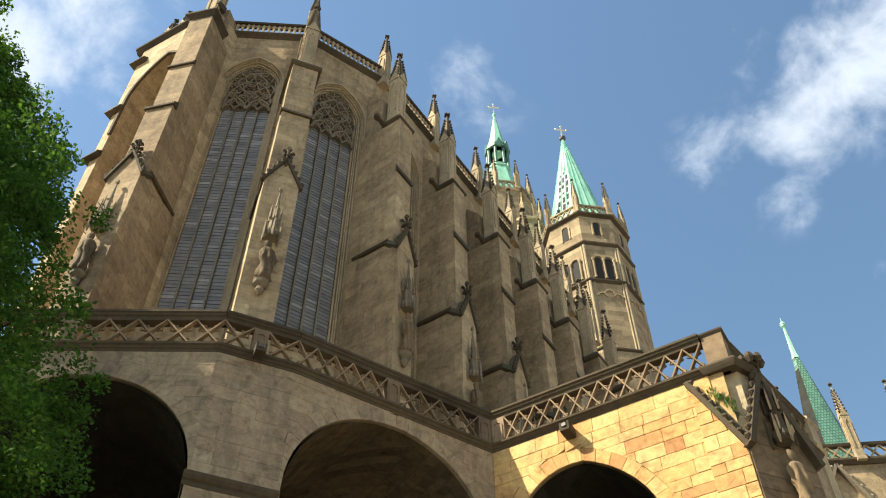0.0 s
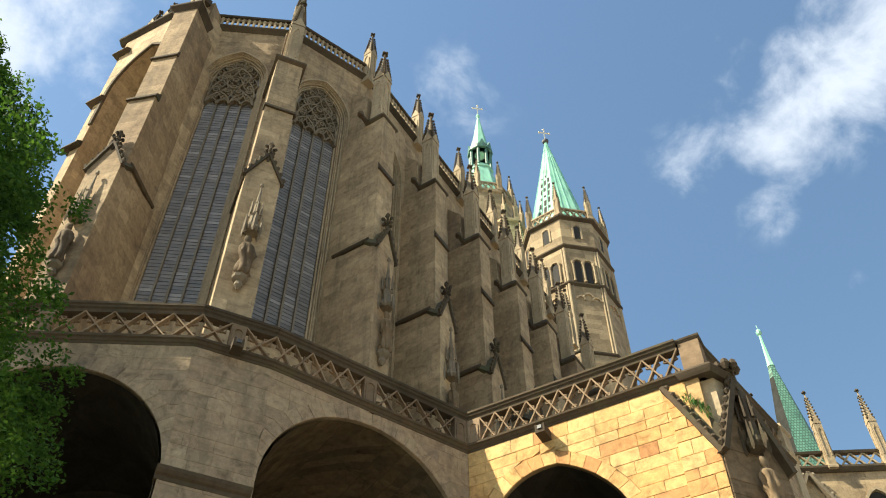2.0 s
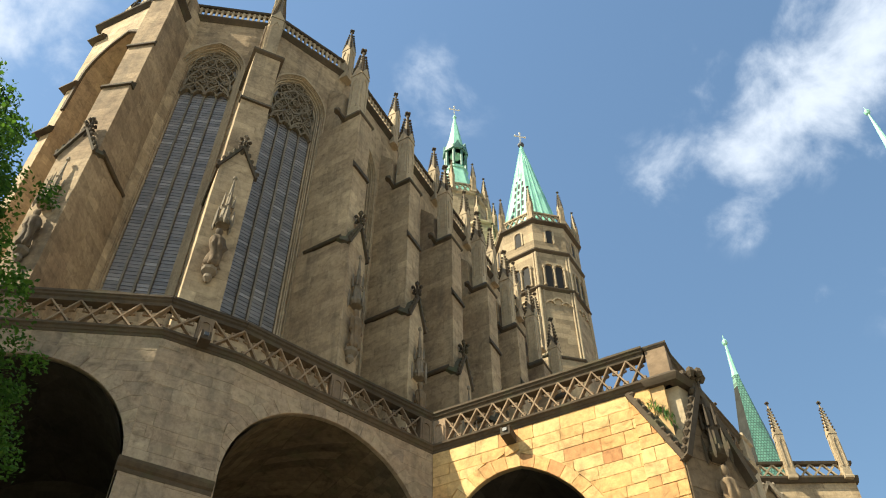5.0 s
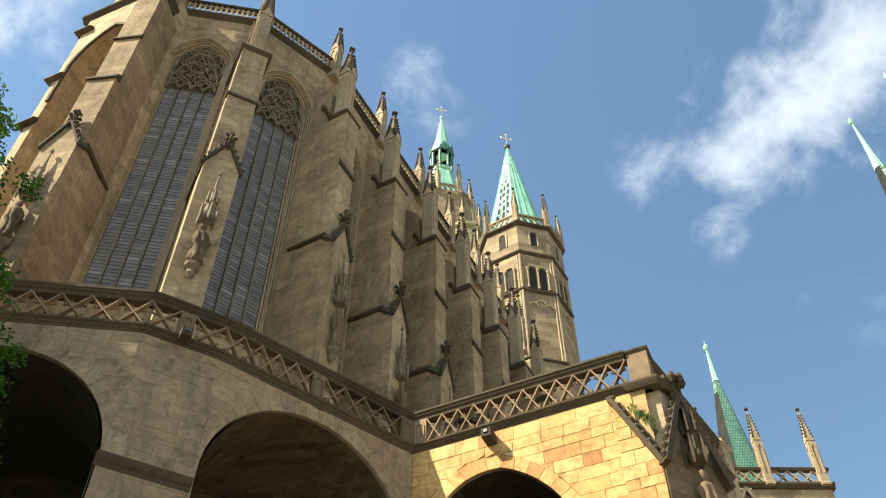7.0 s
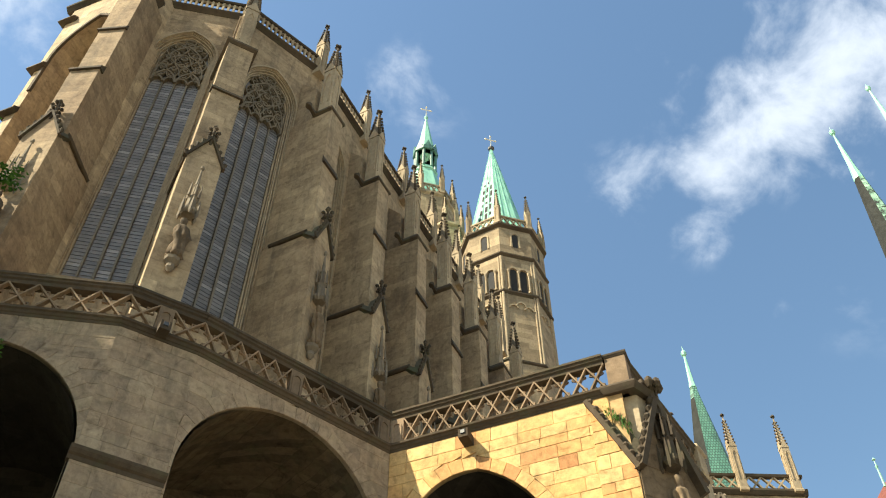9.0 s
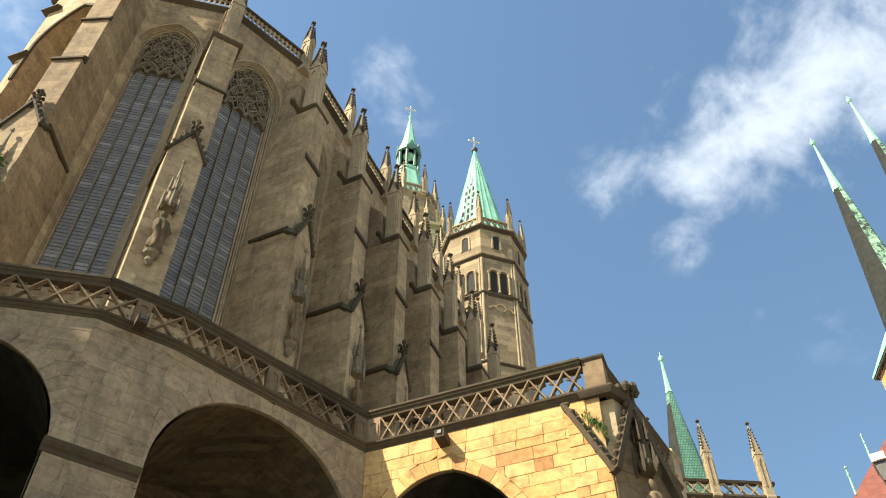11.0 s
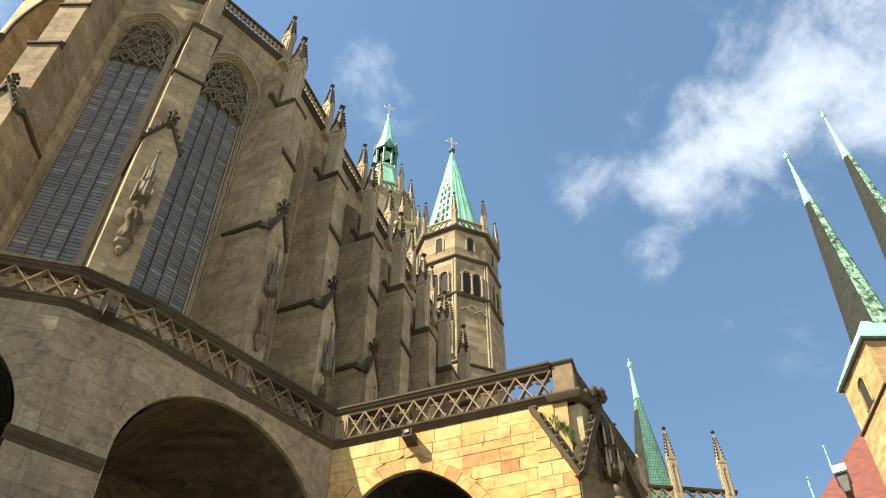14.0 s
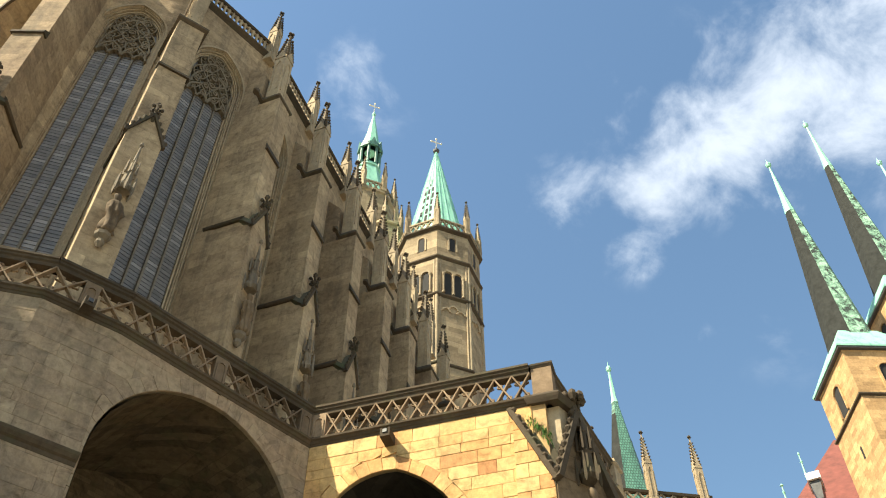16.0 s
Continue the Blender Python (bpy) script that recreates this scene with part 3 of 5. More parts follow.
def pinnacle_mesh(w, shaft, spire, crockets=7):
    """A square shaft with a gablet on each side, a crocketed spire and a finial; base at z 0."""
    bm = bmesh.new()
    h = w / 2
    loft(bm, [[(-h * k, -h * k, z), (h * k, -h * k, z), (h * k, h * k, z), (-h * k, h * k, z)] for z, k in ((0, 1.15), (0.12, 1.15), (0.2, 1.0), (shaft, 1.0))])
    return bm, shaft + w * 0.3


def spire_mesh(w, z1, spire):
    bm = bmesh.new()
    stack(bm, 4, [(z1 - 0.02, w * 0.55), (z1 + spire * 0.92, w * 0.1), (z1 + spire, w * 0.09)], math.pi / 4)
    return bm


def gablet_mesh(w, shaft):
    h = w / 2
    bm = bmesh.new()
    prism_xz(bm, [(-h * 1.08, shaft - 0.05), (h * 1.08, shaft - 0.05), (0, shaft + w * 1.15)], -h * 1.12, -h * 0.2)
    path_bar(bm, [(-h * 0.6, shaft * 0.25), (-h * 0.6, shaft * 0.8), (0, shaft * 0.8 + w * 0.7), (h * 0.6, shaft * 0.8), (h * 0.6, shaft * 0.25)], w * 0.1, 0.08, -h)
    return bm


def crocket_mesh(w, z1, spire, n=8):
    bm = bmesh.new()
    for k in range(4):
        a = math.pi / 4 + k * math.pi / 2
        for i in range(n):
            f = (i + 0.4) / n * 0.9
            r = w / 2 * 1.1 * (1 - f) + w * 0.1 * f
            cx, cy, z, s = (r + w * 0.07) * math.cos(a), (r + w * 0.07) * math.sin(a), z1 + spire * f, w * (0.165 - 0.05 * f)
            stack(bm, 5, [(z - s, s * 0.4), (z - s * 0.1, s * 1.0), (z + s * 0.7, s * 0.9), (z + s * 1.2, s * 0.2)], a, cx, cy)
    zt = z1 + spire
    stack(bm, 6, [(zt - w * 0.1, w * 0.1), (zt + w * 0.08, w * 0.12), (zt + w * 0.16, w * 0.08), (zt + w * 0.35, w * 0.07)])
    for k in range(4):
        a = k * math.pi / 2
        stack(bm, 6, [(zt + w * 0.16, w * 0.04), (zt + w * 0.27, w * 0.15), (zt + w * 0.42, w * 0.12), (zt + w * 0.5, w * 0.02)], a, w * 0.17 * math.cos(a), w * 0.17 * math.sin(a))
    stack(bm, 6, [(zt + w * 0.4, w * 0.05), (zt + w * 0.55, w * 0.12), (zt + w * 0.7, w * 0.02)])
    return bm


PIN = {}


def pinnacle(m, w, shaft, spire, group, label="crocketed sandstone pinnacle with a leafy finial", parent=None, pale=False):
    if parent is None:
        e = thing("pinnacle", m, label, "pinnacle", group)
    else:
        e = new("pinnacle")
        e.parent, e.matrix_basis = parent, m
    key = (w, shaft, spire, pale)
    if key not in PIN:
        bm, z1 = pinnacle_mesh(w, shaft, spire)
        first = part("shaft", bm, M_PLAIN, e)
        gab = part("gablet", gablet_mesh(w, shaft), M_PLAIN, e)
        sp_ = part("spire", spire_mesh(w, z1, spire), M_PLAIN if pale else M_CARVED, e, "weathered spirelet")
        cro = part("crocket_work", crocket_mesh(w, z1, spire), M_DRIP, e, "dark weathered crockets and finial")
        PIN[key] = (first.data, gab.data, sp_.data, cro.data)
    else:
        place("shaft", PIN[key][0], e)
        place("gablet", PIN[key][1], e)
        place("spire", PIN[key][2], e, "weathered spirelet")
        cro = place("crocket_work", PIN[key][3], e, "dark weathered crockets and finial")
    tagged(cro, kind="stuff")
    for k in range(1, 4):
        place("gablet", PIN[key][1], e, "", pose(0, 0, 0, 0, 0, 90 * k))
    return e


def buttress(p, az, full=False, statue=True, label="stepped sandstone buttress with a gabled canopy stage and statue", half=0.62, deep=2.42):
    e = thing("buttress", at(p, az), label, "buttress", "choir buttresses")
    b0 = T_CORN - 0.3
    hl, hm, hu = half, half - 0.05, half - 0.07           # half widths of the three stages
    dm = deep - 0.28                                      # projection of the upper stages
    du = dm - (0.2 if half > 0.6 else 0.0)
    gz = 26.9 if half > 0.6 else 26.75
    bm = bmesh.new()
    loft(bm, [[(-hl, -deep, b0), (hl, -deep, b0), (hl, 0.3, b0), (-hl, 0.3, b0)], [(-hl, -deep, gz), (hl, -deep, gz), (hl, 0.3, gz + 0.6), (-hl, 0.3, gz + 0.6)]])
    part("lower_stage", bm, M_WALL, e)
    bm = bmesh.new()
    prism_xz(bm, [(-hl, gz), (hl, gz), (0.0, gz + 1.3)], -deep, -deep + 0.7)
    part("gable", bm, M_WALL, e)
    for s in (-1, 1):
        bm = bmesh.new()          # mossy slope between the gable and the flank
        loft(bm, [[(s * (hl + 0.07), -deep - 0.06, gz - 0.12), (s * (hl + 0.07), -deep + 0.62, gz + 0.52), (0, -deep - 0.06, gz + 1.44)], [(s * (hl - 0.1), -deep + 0.3, gz - 0.1), (s * (hl - 0.1), -deep + 0.9, gz + 0.62), (0, -deep + 0.9, gz + 1.3)]])
        part("gable_roof", bm, M_MOSS, e, "mossy gabled weathering")
        bm = bmesh.new()
        path_bar(bm, [(s * (hl + 0.08), gz - 0.14), (0, gz + 1.42)], 0.085, 0.18, -deep - 0.02)
        for i in range(5):
            f = (i + 0.5) / 5
            x, z = s * (hl + 0.1) * (1 - f), gz - 0.08 + 1.52 * f
            stack(bm, 5, [(z - 0.08, 0.03), (z + 0.06, 0.085), (z + 0.13, 0.07), (z + 0.17, 0.02)], i, x + s * 0.05, -deep - 0.04)
        tagged(part("crocket_work", bm, M_DRIP, e, "dark leafy crockets"), kind="stuff")
        bm = bmesh.new()
        prism_xz(bm, [(s * (hm - 0.06), gz + 0.48), (s * (hl + 0.05), gz + 0.48), (s * (hl + 0.09), gz + 0.54), (s * (hl + 0.09), gz + 0.6), (s * (hm - 0.02), gz + 0.85), (s * (hm - 0.06), gz + 0.85)], -deep + 0.5, 0.0)
        part("drip_moulding", bm, M_DRIP, e)
    zt = 39.9 if full else 35.9
    bm = bmesh.new()
    box(bm, -hm, hm, -dm, 0.3, 26.0, 31.9)
    prism_yz(bm, [(-dm, 31.9), (0.3, 31.9), (0.3, 32.6), (-du, 32.3)], -hm, hm)
    box(bm, -hu, hu, -du, 0.3, 32.2, zt)
    part("upper_stage", bm, M_WALL, e)
    bm = bmesh.new()
    prism_yz(bm, [(-dm - 0.1, 31.8), (-dm - 0.08, 31.95), (-du + 0.02, 32.3), (-du + 0.02, 31.8)], -hm - 0.06, hm + 0.06)
    part("drip_moulding", bm, M_DRIP, e)
    if not full:
        back = 0.2 if half > 0.6 else -0.95
        bm = bmesh.new()
        loft(bm, [[(-k, -du + 0.53 - k, z), (k, -du + 0.53 - k, z), (k, back, z), (-k, back, z)] for z, k in ((zt - 0.02, hu + 0.01), (zt + 0.06, hu + 0.13), (zt + 0.18, hu + 0.13), (zt + 0.5, hu - 0.05))])
        part("cap", bm, M_DRIP, e, "dark moulded cap")
        bm = bmesh.new()
        sz = 40.6 if half > 0.6 else 38.6
        loft(bm, [[(-0.4, -0.75, z), (0.4, -0.75, z), (0.4, 0.2, z + r), (-0.4, 0.2, z + r)] for z, r in ((zt - 0.3, 0.0), (sz, 1.2))])
        part("upper_spur", bm, M_WALL, e)
        pinnacle(pose(0, -1.25, zt + 0.3), 0.60, 4.0, 2.4, "", parent=e)
        if half < 0.6:
            bm = bmesh.new()
            loft(bm, [[(-hu + 0.1 - d, -1.0 - w, zt + q - w), (-hu + 0.1 - d, -1.0 + w, zt + q - w), (-hu + 0.1 - d, -1.0 + w, zt + q + w), (-hu + 0.1 - d, -1.0 - w, zt + q + w)] for d, w, q in ((0, 0.10, 0.1), (0.3, 0.085, 0.12), (0.52, 0.075, 0.14), (0.6, 0.12, 0.16), (0.74, 0.12, 0.15), (0.84, 0.05, 0.12))])
            part("gargoyle", bm, M_DRIP, e, "small dark stone gargoyle")
    else:
        bm = bmesh.new()
        prism_yz(bm, [(-du - 0.1, 35.45), (-du - 0.08, 35.6), (-du + 0.06, 35.85), (-du + 0.06, 35.45)], -hu - 0.06, hu + 0.06)
        part("drip_moulding", bm, M_DRIP, e)
        bm = bmesh.new()
        loft(bm, [[(-k, -du + 0.57 - k, z), (k, -du + 0.57 - k, z), (k, -0.7, z), (-k, -0.7, z)] for z, k in ((zt - 0.02, 0.56), (zt + 0.15, 0.66), (zt + 0.3, 0.78), (zt + 0.42, 0.78), (zt + 0.6, 0.6))])
        part("cap", bm, M_DRIP, e, "dark eaves moulding")
        bm = bmesh.new()
        box(bm, -0.42, 0.42, -0.8, 0.2, zt + 0.2, C_TOP + 0.9)
        part("upper_spur", bm, M_WALL, e)
        pinnacle(pose(0, -1.3, zt + 0.45), 0.60, 4.0, 2.4, "", parent=e)
    if statue:
        bm = bmesh.new()
        fy = -deep + 0.02
        stack(bm, 8, [(27.9, 0.05), (28.2, 0.10), (28.3, 0.06), (28.95, 0.05), (29.05, 0.10), (29.2, 0.02)], 0, 0, fy)
        for lz, lr, ls in ((28.45, 0.15, 0.075), (28.75, 0.18, 0.085)):
            for k in range(5):
                a = k * 1.2566 + lz
                cx, cy = lr * math.cos(a), fy + lr * math.sin(a)
                stack(bm, 5, [(lz - ls, 0.02), (lz, ls), (lz + ls * 0.9, ls * 0.7), (lz + ls * 1.5, 0.015)], a, cx, cy)
                stack(bm, 4, [(lz - 0.10, 0.03), (lz + 0.02, 0.03)], a, cx * 0.55, fy + (cy - fy) * 0.55)
        tagged(part("finial", bm, M_DRIP, e, "leafy stone finial"), kind="stuff")
        niche(e, -deep, 21.55)
    return e


def niche(e, y, z, big=False):
    """Console, plain draped figure and a spired canopy on a buttress front."""
    bm = bmesh.new()
    stack(bm, 8, [(z - 0.55, 0.04), (z - 0.4, 0.14), (z - 0.25, 0.12), (z - 0.12, 0.24), (z, 0.26)], 0, 0, y - 0.12)
    # the big niche gets darker stone to paint the shade of its face
    part("console", bm, M_STAT_SHADE if big else M_CARVED, e, "carved console")
    bm = bmesh.new()
    lv = [(0, 0.17), (0.08, 0.24), (0.25, 0.21), (0.45, 0.19), (0.65, 0.17), (0.85, 0.19), (0.95, 0.25), (1.05, 0.22), (1.2, 0.22), (1.33, 0.24), (1.42, 0.17), (1.47, 0.07), (1.53, 0.075), (1.6, 0.115), (1.72, 0.125), (1.8, 0.10), (1.85, 0.03)]
    rings = []
    for zz, r in lv:
        w = 0.26 if zz < 1.3 else 0.04
        rings.append([(r * (1 + w * math.sin(8 * a + zz * 3) + w * 0.8 * math.sin(3 * a - zz * 5)) * math.cos(a) + 0.04 * math.sin(zz * 2.5), y - 0.24 + 0.75 * r * (1 + w * math.sin(6 * a + zz * 3)) * math.sin(a), z + zz) for a in [2 * math.pi * i / 32 for i in range(32)]])
    loft(bm, rings)
    part("statue", bm, M_STAT_SHADE, e, "weathered stone figure", smooth=True)
    bm = bmesh.new()
    zc = z + 2.1
    stack(bm, 6, [(zc, 0.22), (zc + 0.12, 0.30), (zc + 0.28, 0.26), (zc + 0.32, 0.17), (zc + 0.8, 0.15), (zc + 0.88, 0.19), (zc + 0.95, 0.10), (zc + 1.5, 0.085), (zc + 1.56, 0.12), (zc + 1.62, 0.075), (zc + 2.5, 0.025), (zc + 2.56, 0.075), (zc + 2.68, 0.06), (zc + 2.75, 0.015)], 0, 0, y - 0.16)
    for k in range(6):
        a = math.pi / 6 + k * math.pi / 3
        cx, cy = 0.3 * math.cos(a), y - 0.16 + 0.3 * math.sin(a)
        stack(bm, 4, [(zc - 0.15, 0.02), (zc, 0.06), (zc + 0.4, 0.05), (zc + 0.75, 0.01)], 0, cx, cy)
        cx, cy = 0.2 * math.cos(a), y - 0.16 + 0.2 * math.sin(a)
        stack(bm, 4, [(zc + 0.9, 0.04), (zc + 1.3, 0.035), (zc + 1.6, 0.01)], 0, cx, cy)
    # darker canopy for the big niche, again shade put into the colour
    part("canopy", bm, M_DRIP if big else M_CARVED, e, "dark spired canopy")
    if big:
        for o in e.children:
            o.matrix_basis = pose(0, -0.05, 0) @ Matrix.Diagonal((0.95, 1.0, 1.0, 1.0))


buttress(P_W, -12.5, full=True)
buttress(P_E, 21.0)
for x in BAYS:
    buttress(along(P_S, AZ_S, x), AZ_S, half=0.53, deep=2.15)
AZ_F = -29.0
# pinnacles on the parapet line
for q, az in [(along(P_S, AZ_S, x, -0.05), AZ_S) for x in (-0.08, 4.45, 8.8, 12.5, 15.9, 19.2, 22.4)] + [(along(P_E, 19.5, 0, -0.05), 19.5)]:
    pinnacle(pose(q[0], q[1], C_TOP - 0.6, 0, 0, az), 0.48, 2.9, 2.15, "parapet pinnacles")

# south-east bay: the outer wall stands flush with the buttress fronts over a deep arch
e = thing("wall_choir_south", at((-10.78, 20.17), AZ_F), "sunlit choir bay with a deep blind arch", "wall", kind="structure")
bm = bmesh.new()
arch_f = [(-4.0, T_CORN)] + arch_pts(-2.3, 1.7, 36.6, 3.0, 10) + [(-0.6, T_CORN)]
wall_mesh(bm, [(-4.5, T_CORN - 0.3), (0.0, T_CORN - 0.3), (0.0, C_TOP), (-4.5, C_TOP)], [arch_f], 0.0, 1.9)
part("wall", bm, M_WALL, e)
bm = bmesh.new()
box(bm, -4.45, 0.0, 1.9, 2.4, T_CORN - 0.3, C_TOP)
part("wall", bm, M_WALL, e)
bm = bmesh.new()
path_bar(bm, [(-4.02, 34.0)] + arch_pts(-2.3, 1.72, 36.6, 3.05, 10) + [(-0.58, 34.0)], 0.16, 0.12, -0.02)
part("archivolt", bm, M_DRIP, e)
bm = bmesh.new()
prism_yz(bm, [(0.3, C_TOP - 0.25), (-0.02, C_TOP - 0.25), (-0.12, C_TOP - 0.12), (-0.22, C_TOP - 0.02), (-0.24, C_TOP + 0.08), (-0.1, C_TOP + 0.2), (0.3, C_TOP + 0.22)], -4.9, 0.3)
part("cornice", bm, M_DRIP, e, "dark weathered eaves moulding")
for z in (40.3, 35.9, 32.3, 26.8):
    bm = bmesh.new()
    prism_yz(bm, [(-0.28, z), (-0.25, z + 0.16), (0.0, z + 0.4), (0.0, z)], -4.75, -3.9)
    box(bm, -4.75, -4.47, 0.0, 1.2, z, z + 0.2)
    part("drip_moulding", bm, M_DRIP, e)
for x in (-2.3, -3.2):
    q = along((-10.78, 20.17), AZ_F, x, 0.15)
    pinnacle(pose(q[0], q[1], C_TOP + 0.1, 0, 0, AZ_F), 0.46, 0.35, 1.35, "parapet pinnacles")
# choir roof
bm = bmesh.new()
roof = [along(P_W, AZ_F, -3.6, 0.9), along(P_W, AZ_W1, 0, 0.6), along(P_E, AZ_W1, 0, 0.6), along(P_S, AZ_S, 0, 0.7), along(P_S, AZ_S, BAYS[-1], 0.7), along(P_S, AZ_S, BAYS[-1], 11.0), (-8.0, 34.0)]
cx, cy = sum(q[0] for q in roof) / 7, sum(q[1] for q in roof) / 7
loft(bm, [[(x, y, C_TOP) for x, y in roof], [(cx + (x - cx) * 0.98, cy + (y - cy) * 0.98, C_TOP + 0.3) for x, y in roof], [(cx + (x - cx) * 0.3, cy + (y - cy) * 0.6, C_TOP + 4.0) for x, y in roof]])
tagged(part("choir_roof", bm, M_SLATE), "dark slate roof of the choir", "roof", kind="structure")


bm = bmesh.new()
prism = [(-10.0, 40.0), (-2.6, 47.5)]
vs = [bm.verts.new((x + dx, y + dy, z)) for x, y in prism for dx, dy, z in ((-3.5, 2.2, 41.0), (3.5, -2.2, 41.0), (0, 0, 65.5))]
for f in ((0, 1, 2), (5, 4, 3), (0, 3, 4, 1), (1, 4, 5, 2), (2, 5, 3, 0)):
    bm.faces.new([vs[i] for i in f])
tagged(part("transept_roof", bm, M_SLATE), "steep slate roof behind the choir", "roof", kind="structure")


# ---- towers ----
def polar(az_deg, r):
    a = radians(az_deg)
    return (r * math.sin(a), r * math.cos(a))


def cross(e, z, s, mat, dx=0.0):
    bm = bmesh.new()
    box(bm, -0.06 * s, 0.06 * s, -0.05 * s, 0.05 * s, z, z + 2.0 * s)
    box(bm, -0.62 * s, 0.62 * s, -0.05 * s, 0.05 * s, z + 1.25 * s, z + 1.37 * s)
    for x, zz in ((-0.62 * s, z + 1.31 * s), (0.62 * s, z + 1.31 * s), (0, z + 2.0 * s)):
        stack(bm, 8, [(zz - 0.14 * s, 0.02), (zz - 0.05 * s, 0.13 * s), (zz + 0.05 * s, 0.13 * s), (zz + 0.14 * s, 0.02)], 0, x, 0)
    part("cross", bm, mat, e, "slender metal cross", pose(dx, 0, 0))


R_T = 50.0
TC = polar(13.18, R_T + 3.4)
TW = 3.62     # circumradius
E_TOW = thing("octagonal_tower", pose(TC[0], TC[1], 0, 0, 0, 8.5), "octagonal sandstone tower with a green copper spire", "tower")
oct_turn = radians(-90 - 22.5)
z_bal, z_s1, z_s2, z_s3, z_s4 = 62.9, 58.2, 53.7, 46.4, 40.0
bm = bmesh.new()
stack(bm, 8, [(GROUND, TW * 1.02), (z_s3, TW * 1.02), (z_s3 + 0.2, TW), (z_bal - 1.0, TW)], oct_turn)
part("shaft", bm, M_TOWER, E_TOW)
for z, k in ((z_bal - 1.0, 0.30), (z_s1, 0.2), (z_s2, 0.2), (z_s3, 0.18)):
    bm = bmesh.new()
    stack(bm, 8, [(z - 0.2, TW), (z, TW + k), (z + 0.14, TW + k), (z + 0.3, TW + 0.02)], oct_turn)
    part("string_course", bm, M_DRIP, E_TOW)
inr = TW * math.cos(math.pi / 8)
side = 2 * TW * math.sin(math.pi / 8)


def face_m(k):
    return pose(0, 0, 0, 0, 0, k * 45.0) @ pose(0, -inr, 0)


for k in range(-3, 4):
    fm = face_m(k)
    bm = bmesh.new()
    wz = z_s1 + 1.2
    prism_xz(bm, [(-0.24, wz)] + arch_pts(0, 0.24, wz + 1.4, 0.24, 5) + [(0.24, wz)], -0.015, 0.1)
    w = part("window", bm, M_DARK, E_TOW, "", fm)
    bm = bmesh.new()
    path_bar(bm, [(-0.36, wz)] + arch_pts(0, 0.36, wz + 1.4, 0.36, 5) + [(0.36, wz)], 0.12, 0.1, -0.03)
    part("window_frame", bm, M_PLAIN, w)
    # twin belfry openings with a column between
    bm = bmesh.new()
    bz = z_s2 + 0.35
    for c in (-0.42, 0.42):
        prism_xz(bm, [(c - 0.27, bz)] + arch_pts(c, 0.27, bz + 2.2, 0.27, 5) + [(c + 0.27, bz)], -0.02, 0.12)
    w = part("belfry_opening", bm, M_DARK, E_TOW, "", fm)
    bm = bmesh.new()
    for c in (-0.42, 0.42):
        path_bar(bm, arch_pts(c, 0.40, bz + 2.2, 0.40, 6), 0.13, 0.16, -0.06)
    part("arch", bm, M_PLAIN, w)
    for c in (-0.85, 0.0, 0.85):
        bm = bmesh.new()
        stack(bm, 8, [(bz - 0.05, 0.13), (bz + 0.12, 0.13), (bz + 0.18, 0.08), (bz + 1.95, 0.08), (bz + 2.05, 0.13), (bz + 2.25, 0.15)], 0, c, -0.1)
        part("column", bm, M_PLAIN, w)
    # blind trefoil arcade below
    bm = bmesh.new()
    az_ = z_s2 - 1.7
    for c, r in ((-0.62, 0.33), (0.0, 0.36), (0.62, 0.33)):
        path_bar(bm, arch_pts(c, r, az_ + (0.35 if c == 0 else 0.0), r, 6), 0.12, 0.14, -0.04)
    part("blind_arcade", bm, M_PLAIN, E_TOW, "", fm)
    # clustered corner shafts
    for dx, dy, r in ((-0.3, -0.02, 0.075), (0.0, 0.0, 0.12), (0.3, 0.24, 0.075)):
        bm = bmesh.new()
        stack(bm, 8, [(z_s3 + 0.2, r), (z_s1 - 0.3, r)], 0, side / 2 + dx * 0.72, dy)
        part("corner_shaft", bm, M_PLAIN, E_TOW, "", fm)
    # balustrade
    bm = bmesh.new()
    z0, z1 = z_bal - 0.72, z_bal + 0.2
    n = 5
    ww = side / n
    for i in range(n):
        a = -side / 2 + ww * i
        bar(bm, (a, z0), (a + ww, z1), 0.09, 0.14)
        bar(bm, (a, z1), (a + ww, z0), 0.09, 0.13)
    box(bm, -side / 2, side / 2, -0.12, 0.1, z1, z1 + 0.16)
    part("balustrade", bm, M_PLAIN, E_TOW, "", fm)
    pinnacle(pose(0, 0, 0, 0, 0, k * 45.0) @ pose(side / 2, -inr + 0.02, z_bal - 0.75), 0.44, 2.1, 2.3, "", parent=E_TOW, pale=True)
bm = bmesh.new()
SP0, SP1 = z_bal - 0.2, 78.6
stack(bm, 8, [(SP0, TW * 0.88), (SP0 + 0.8, TW * 0.77), (SP1, 0.07)], oct_turn)
sp = part("spire", bm, M_COPPER, E_TOW, "pale green copper spire", pose(-0.2, 0, 0))
sp.data.materials.append(M_SPOT)
for f in sp.data.polygons:
    if -160 < math.degrees(math.atan2(f.normal.y, f.normal.x)) < -100:
        f.material_index = 1
for k in range(8):
    bm = bmesh.new()
    a = oct_turn + k * math.pi / 4
    for f in range(3):
        b_ = a + (f - 1) * 0.26 * (1 if f != 1 else 0)
        rr = 0.74 if f == 1 else 0.715
        p0, p1 = (TW * rr * math.cos(b_), TW * rr * math.sin(b_), SP0 + 0.8), (0.06 * math.cos(b_), 0.06 * math.sin(b_), SP1)
        loft(bm, [[(p[0] + dx, p[1] + dy, p[2]) for dx, dy in ((-w_, -w_), (w_, -w_), (w_, w_), (-w_, w_))] for p, w_ in ((p0, 0.06), (p1, 0.02))])
    part("seam", bm, M_COPPER, sp)
rnd = random.Random(21)
